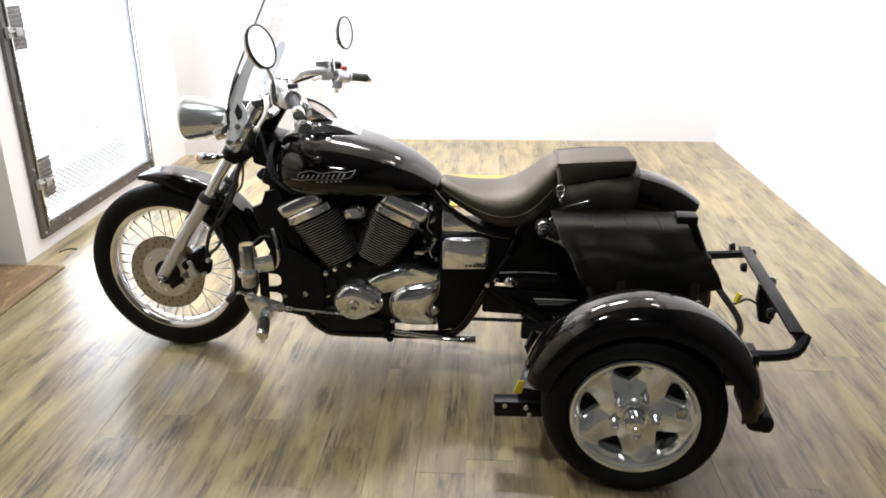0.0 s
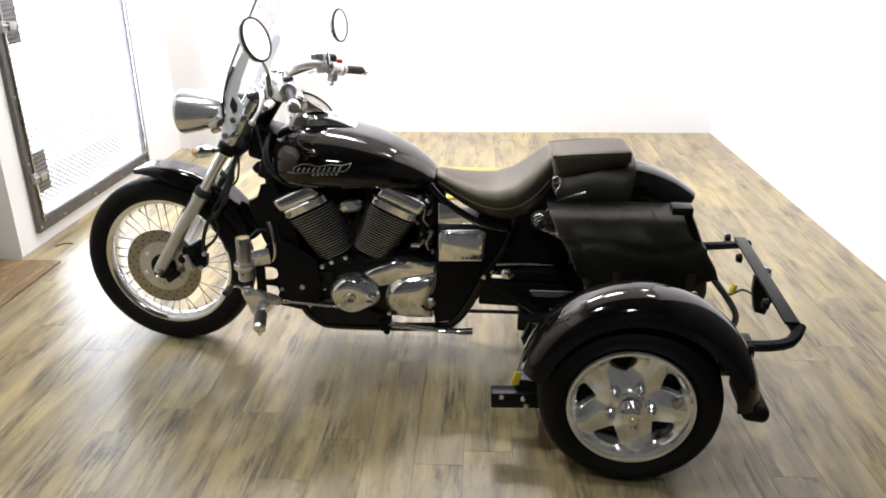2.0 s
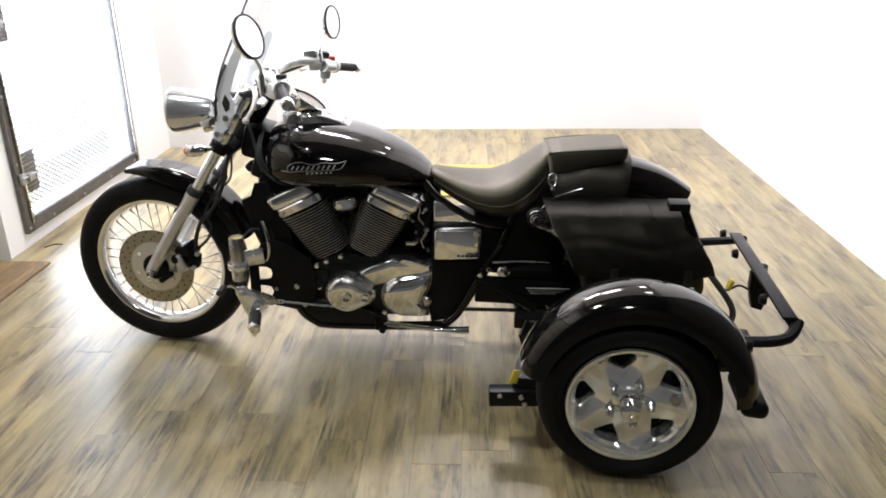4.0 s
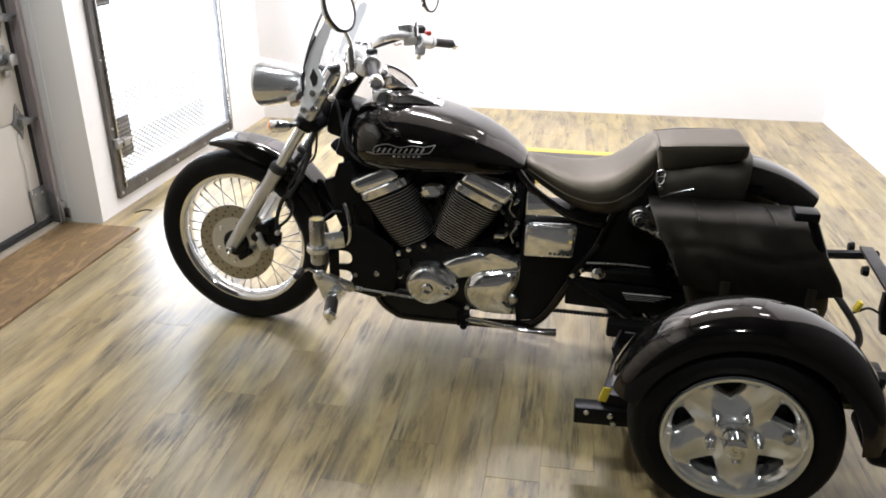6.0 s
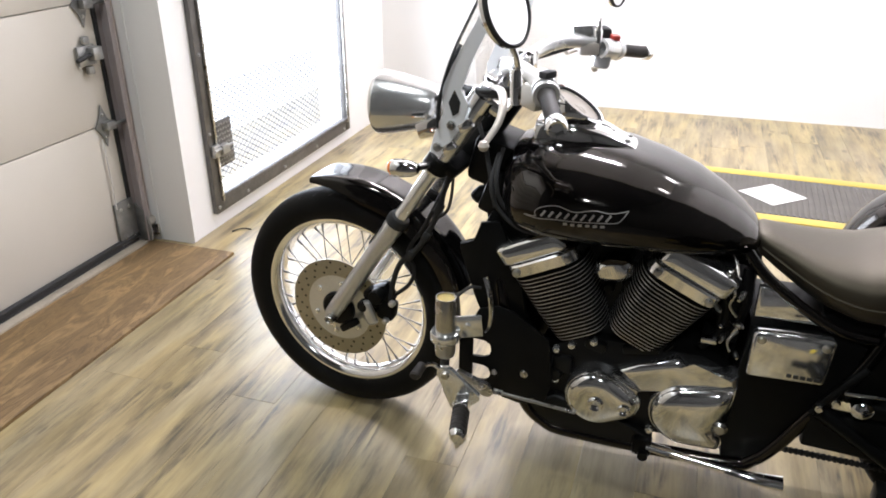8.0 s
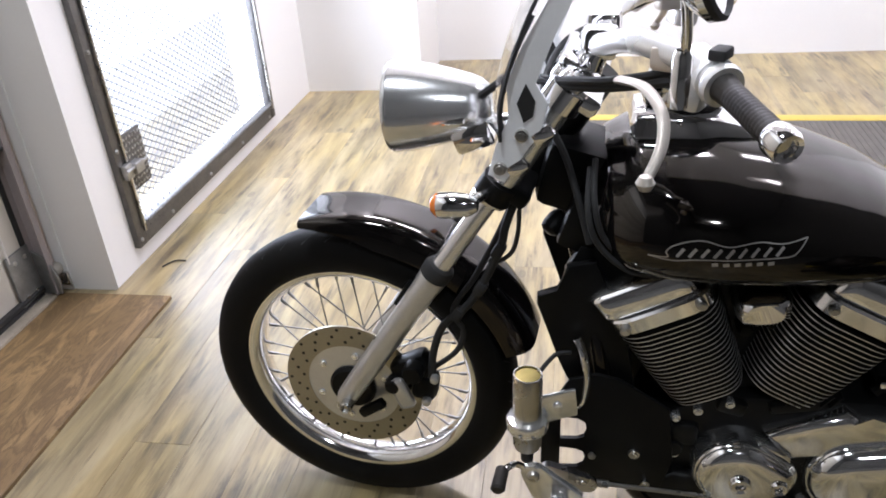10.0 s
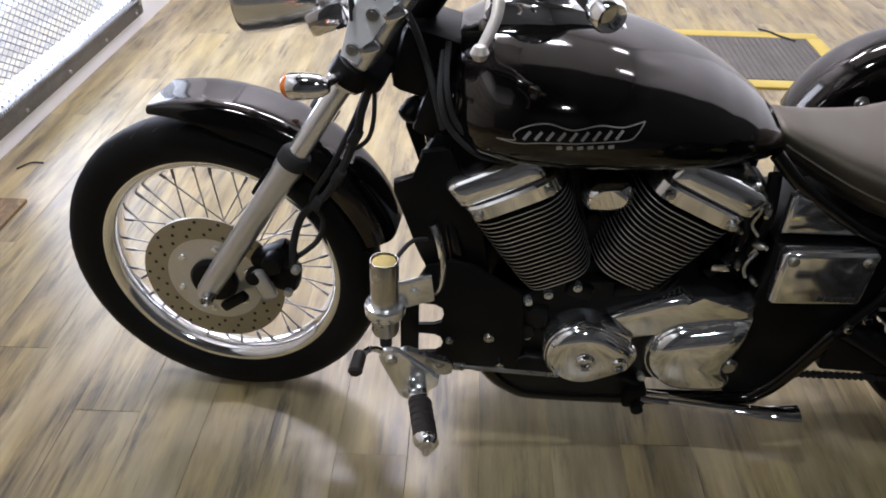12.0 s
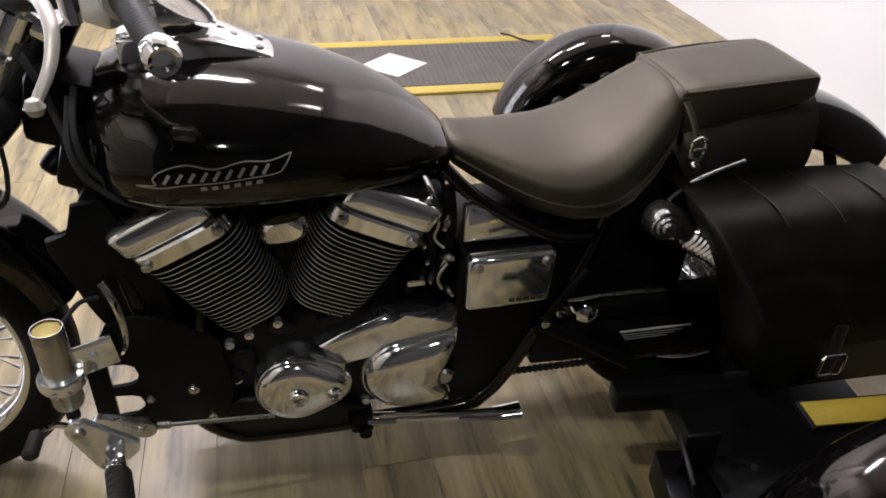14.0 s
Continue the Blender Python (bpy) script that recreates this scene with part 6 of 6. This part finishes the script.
def trike_fender(s):
    reach = 0.266 if s < 0 else 0.243
    mid = TC + Vector((0.014, 0.012, 0)) if s < 0 else TCR + Vector((0.012, -0.02, 0.088))
    def section(grow):
        out = []
        for k in range(19):
            q = math.pi * (k / 18)
            out.append((reach + (0.077 + grow) * math.sin(q) ** 0.70, -0.638 - (0.102 + grow) * math.cos(q)))
        return out
    outer = section(0.0)
    prof = outer + [(0.150, -0.536), (0.150, -0.541)] + section(-0.005)[::-1]
    prof = [(r, y * -s) for r, y in prof]
    bm = fender(mid, prof, 164, 5 if s < 0 else -8, 46, lambda f: (1.0, 0.004 * math.sin(f * math.pi)))
    fd = P("trike_fender", bm, PAINT, label="gloss black trike fender")
    bm = bm_new()
    box(bm, mid + Vector((reach + 0.054, s * 0.632, 0.012 if s < 0 else -0.050)), (0.075, 0.20, 0.050), 0.022, (0, 6, 0), 4)
    part("mud_lip", bm, SATIN, fd)
    bm = bm_new()
    for a in (60, 100, 135, 20):
        p = mid + Vector((math.cos(radians(a)) * 0.225, s * 0.5355, math.sin(radians(a)) * 0.225))
        lathe(bm, [(0, 0.012), (0.006, 0.012), (0.008, 0.007), (0.016, 0.005), (0.018, 0.0)], p, (0, -s, 0), 16)
    pieces("fender_bolt", bm, STEEL, fd)
    bm = bm_new()
    tube(bm, [mid + Vector((-0.22, s * 0.40, 0.02)), mid + Vector((-0.24, s * 0.44, 0.08)), mid + Vector((-0.255, s * 0.49, 0.13))], 0.006, 8, 3)
    part("marker_stalk", bm, SATIN, fd)


for side in (-1, 1):
    alloy_wheel(side)
    trike_fender(side)
# carrier frame
bm = bm_new()
box(bm, (1.690, 0, 0.205), (0.075, 0.98, 0.060), 0.006)
P("axle_beam", bm, SATIN, label="black square axle beam")
for s in (-1, 1):
    bm = bm_new()
    box(bm, (1.432, s * 0.560, 0.180), (0.26, 0.05, 0.052), 0.005, (0, 0, s * -6))
    arm = P("trike_arm", bm, SATIN, label="black bolted trike arm")
    bm = bm_new()
    for x, z in ((1.337, 0.193), (1.402, 0.190), (1.412, 0.168)):
        bolt(bm, (x, s * 0.592, z), (0, s, 0), 0.008, 0.006)
    pieces("arm_bolt", bm, STEEL, arm)
    bm = bm_new()
    box(bm, (1.382, s * 0.655, 0.300), (0.024, 0.004, 0.042), 0.001, (0, 18, s * -25))
    pieces("sticker", bm, STICKER, arm, "yellow sticker")
    bm = bm_new()
    box(bm, (1.435, s * 0.445, 0.205), (0.10, 0.25, 0.075), 0.006, (0, 0, s * 6))
    P("cross_arm", bm, SATIN)
    bm = bm_new()
    box(bm, (1.655, s * 0.335, 0.245), (0.37, 0.33, 0.018), 0.004)
    box(bm, (1.478, s * 0.335, 0.225), (0.012, 0.33, 0.055), 0.003)
    P("carrier_plate", bm, SATIN, label="black carrier plate under the bag")
    bm = bm_new()
    box(bm, (1.545, s * 0.175, 0.235), (0.36, 0.05, 0.05), 0.008, (0, 1, 0))
    P("lower_link", bm, SATIN)
    bm = bm_new()
    box(bm, (1.72, s * 0.425, 0.420), (0.30, 0.06, 0.012), 0.003)
    sh = P("bag_shelf", bm, SATIN)
    bm = bm_new()
    box(bm, (1.650, s * 0.428, 0.429), (0.150, 0.050, 0.003), 0.001)
    pieces("sticker", bm, LABEL, sh, "yellow sticker")
    bm = bm_new()
    box(bm, (1.420, s * 0.420, 0.275), (0.008, 0.11, 0.13), 0.002, (0, -20, s * 10))
    box(bm, (1.450, s * 0.370, 0.275), (0.06, 0.008, 0.12), 0.002)
    P("fender_bracket", bm, SATIN, label="black bent fender bracket")
    # upright behind the bag
    bm = bm_new()
    box(bm, (1.872, s * 0.215, 0.690 if s < 0 else 0.65), (0.065, 0.06, 0.026), 0.004)
    tube(bm, [(1.885, s * 0.215, 0.690 if s < 0 else 0.65), (1.93, s * 0.215, 0.59), (1.985, s * 0.215, 0.45)], 0.014, 8, 2)
    P("bag_stay", bm, SATIN)
    # side of the bumper
    k = 0.0 if s < 0 else -0.245
    bm = bm_new()
    tube(bm, [(1.98, s * 0.510 + k, 0.378), (2.08, s * 0.520 + k, 0.380), (2.165, s * 0.510 + k, 0.392), (2.205, s * 0.455 + k, 0.418)], 0.019, 8, 3, 0.85)
    P("bumper_side", bm, SATIN)
    bm = bm_new()
    box(bm, (2.015, s * 0.50 + k, 0.345), (0.10, 0.09, 0.09), 0.008)
    P("bumper_mount", bm, SATIN)
bm = bm_new()
box(bm, (2.195, -0.115, 0.412), (0.012, 0.70, 0.048), 0.002)
box(bm, (2.178, -0.115, 0.432), (0.04, 0.70, 0.010), 0.002)
xb = P("bumper_bar", bm, SATIN, label="black rear cross bar")
bm = bm_new()
for y in (-0.28, 0.10, 0.30):
    lathe(bm, [(0, 0.02), (0.014, 0.018), (0.018, 0.006), (0.018, 0)], (2.16, y, 0.405), (-1, 0, 0), 16)
pieces("bumper_bolt", bm, SATIN, xb)
bm = bm_new()
lathe(bm, [(0, 0.03), (0.016, 0.028), (0.02, 0.01), (0.02, 0)], (2.20, -0.03, 0.41), (1, 0, 0), 20)
part("trailer_socket", bm, STEEL, xb, "steel trailer socket")
bm = bm_new()
prism(bm, [(2.165, 0.41), (2.215, 0.40), (2.235, 0.33), (2.215, 0.27), (2.18, 0.28), (2.165, 0.35)], -0.090, -0.050, 0.006)
P("hitch_bracket", bm, SATIN, label="black hitch bracket under the cross bar")
bm = bm_new()
tube(bm, [(2.05, -0.10, 0.36), (2.09, -0.09, 0.345), (2.13, -0.08, 0.36), (2.17, -0.07, 0.34)], 0.004, 6, 5)
P("trailer_lead", bm, SEAL, label="black trailer lead")
bm = bm_new()
tube(bm, [(1.95, -0.16, 0.50), (2.02, -0.17, 0.42), (2.08, -0.18, 0.34), (2.095, -0.18, 0.29), (2.07, -0.18, 0.25), (2.01, -0.17, 0.25)], 0.021, 10, 5, 0.5)
P("curved_stay", bm, DOORSTEEL, label="grey curved stay")
bm = bm_new()
box(bm, (2.095, -0.10, 0.372), (0.012, 0.022, 0.034), 0.002, (0, 20, 10))
P("warning_tag", bm, STICKER, label="small yellow tag")

# the front end is steered a little to the right, the kit stands level on its two wheels
STEERED = bike.matrix_basis.inverted() @ pose(0, 0.0, 0.020, 0, 0, -5.5)
BODY = Matrix.Translation((-0.040, 0, 0)) @ Matrix.Diagonal((1.033, 1, 1, 1))
KIT = bike.matrix_basis.inverted() @ pose(0, 0, 0, 0, 0, -5.0)
for ob in bike.children:
    ob.matrix_basis = STEERED if ob in FRONT_END else BODY if ob in BEFORE_KIT else KIT

# ---- floor planks ----
PW, PL = 0.152, 1.22
bm = bm_new()
box(bm, (0, 0, -0.0035), (PW - 0.0005, PL - 0.0005, 0.007), 0.0005, seg=1)
plank_mesh = finish(bm)
plank_mesh.materials.append(PLANK)
rng = random.Random(5)
JOINTS = {1: -0.150, 2: 0.063, 4: -0.133}
for column in range(-1, int((XR - XL) / PW) + 1):
    x = -0.962 + PW * (column + 0.5)
    y = JOINTS.get(column, rng.uniform(-0.6, 0.6)) + 0.5 * PL
    while y - PL / 2 > -1.0:
        y -= PL
    while y - PL / 2 < YB and x < XR:
        ob = part("plank", plank_mesh, PLANK, floor)
        lo = max(y - PL / 2, YP)
        ob.location = (x, (lo + y + PL / 2) / 2, rng.uniform(-0.0004, 0.0004))
        ob.scale = (1, (y + PL / 2 - lo) / PL, 1)
        y += PL
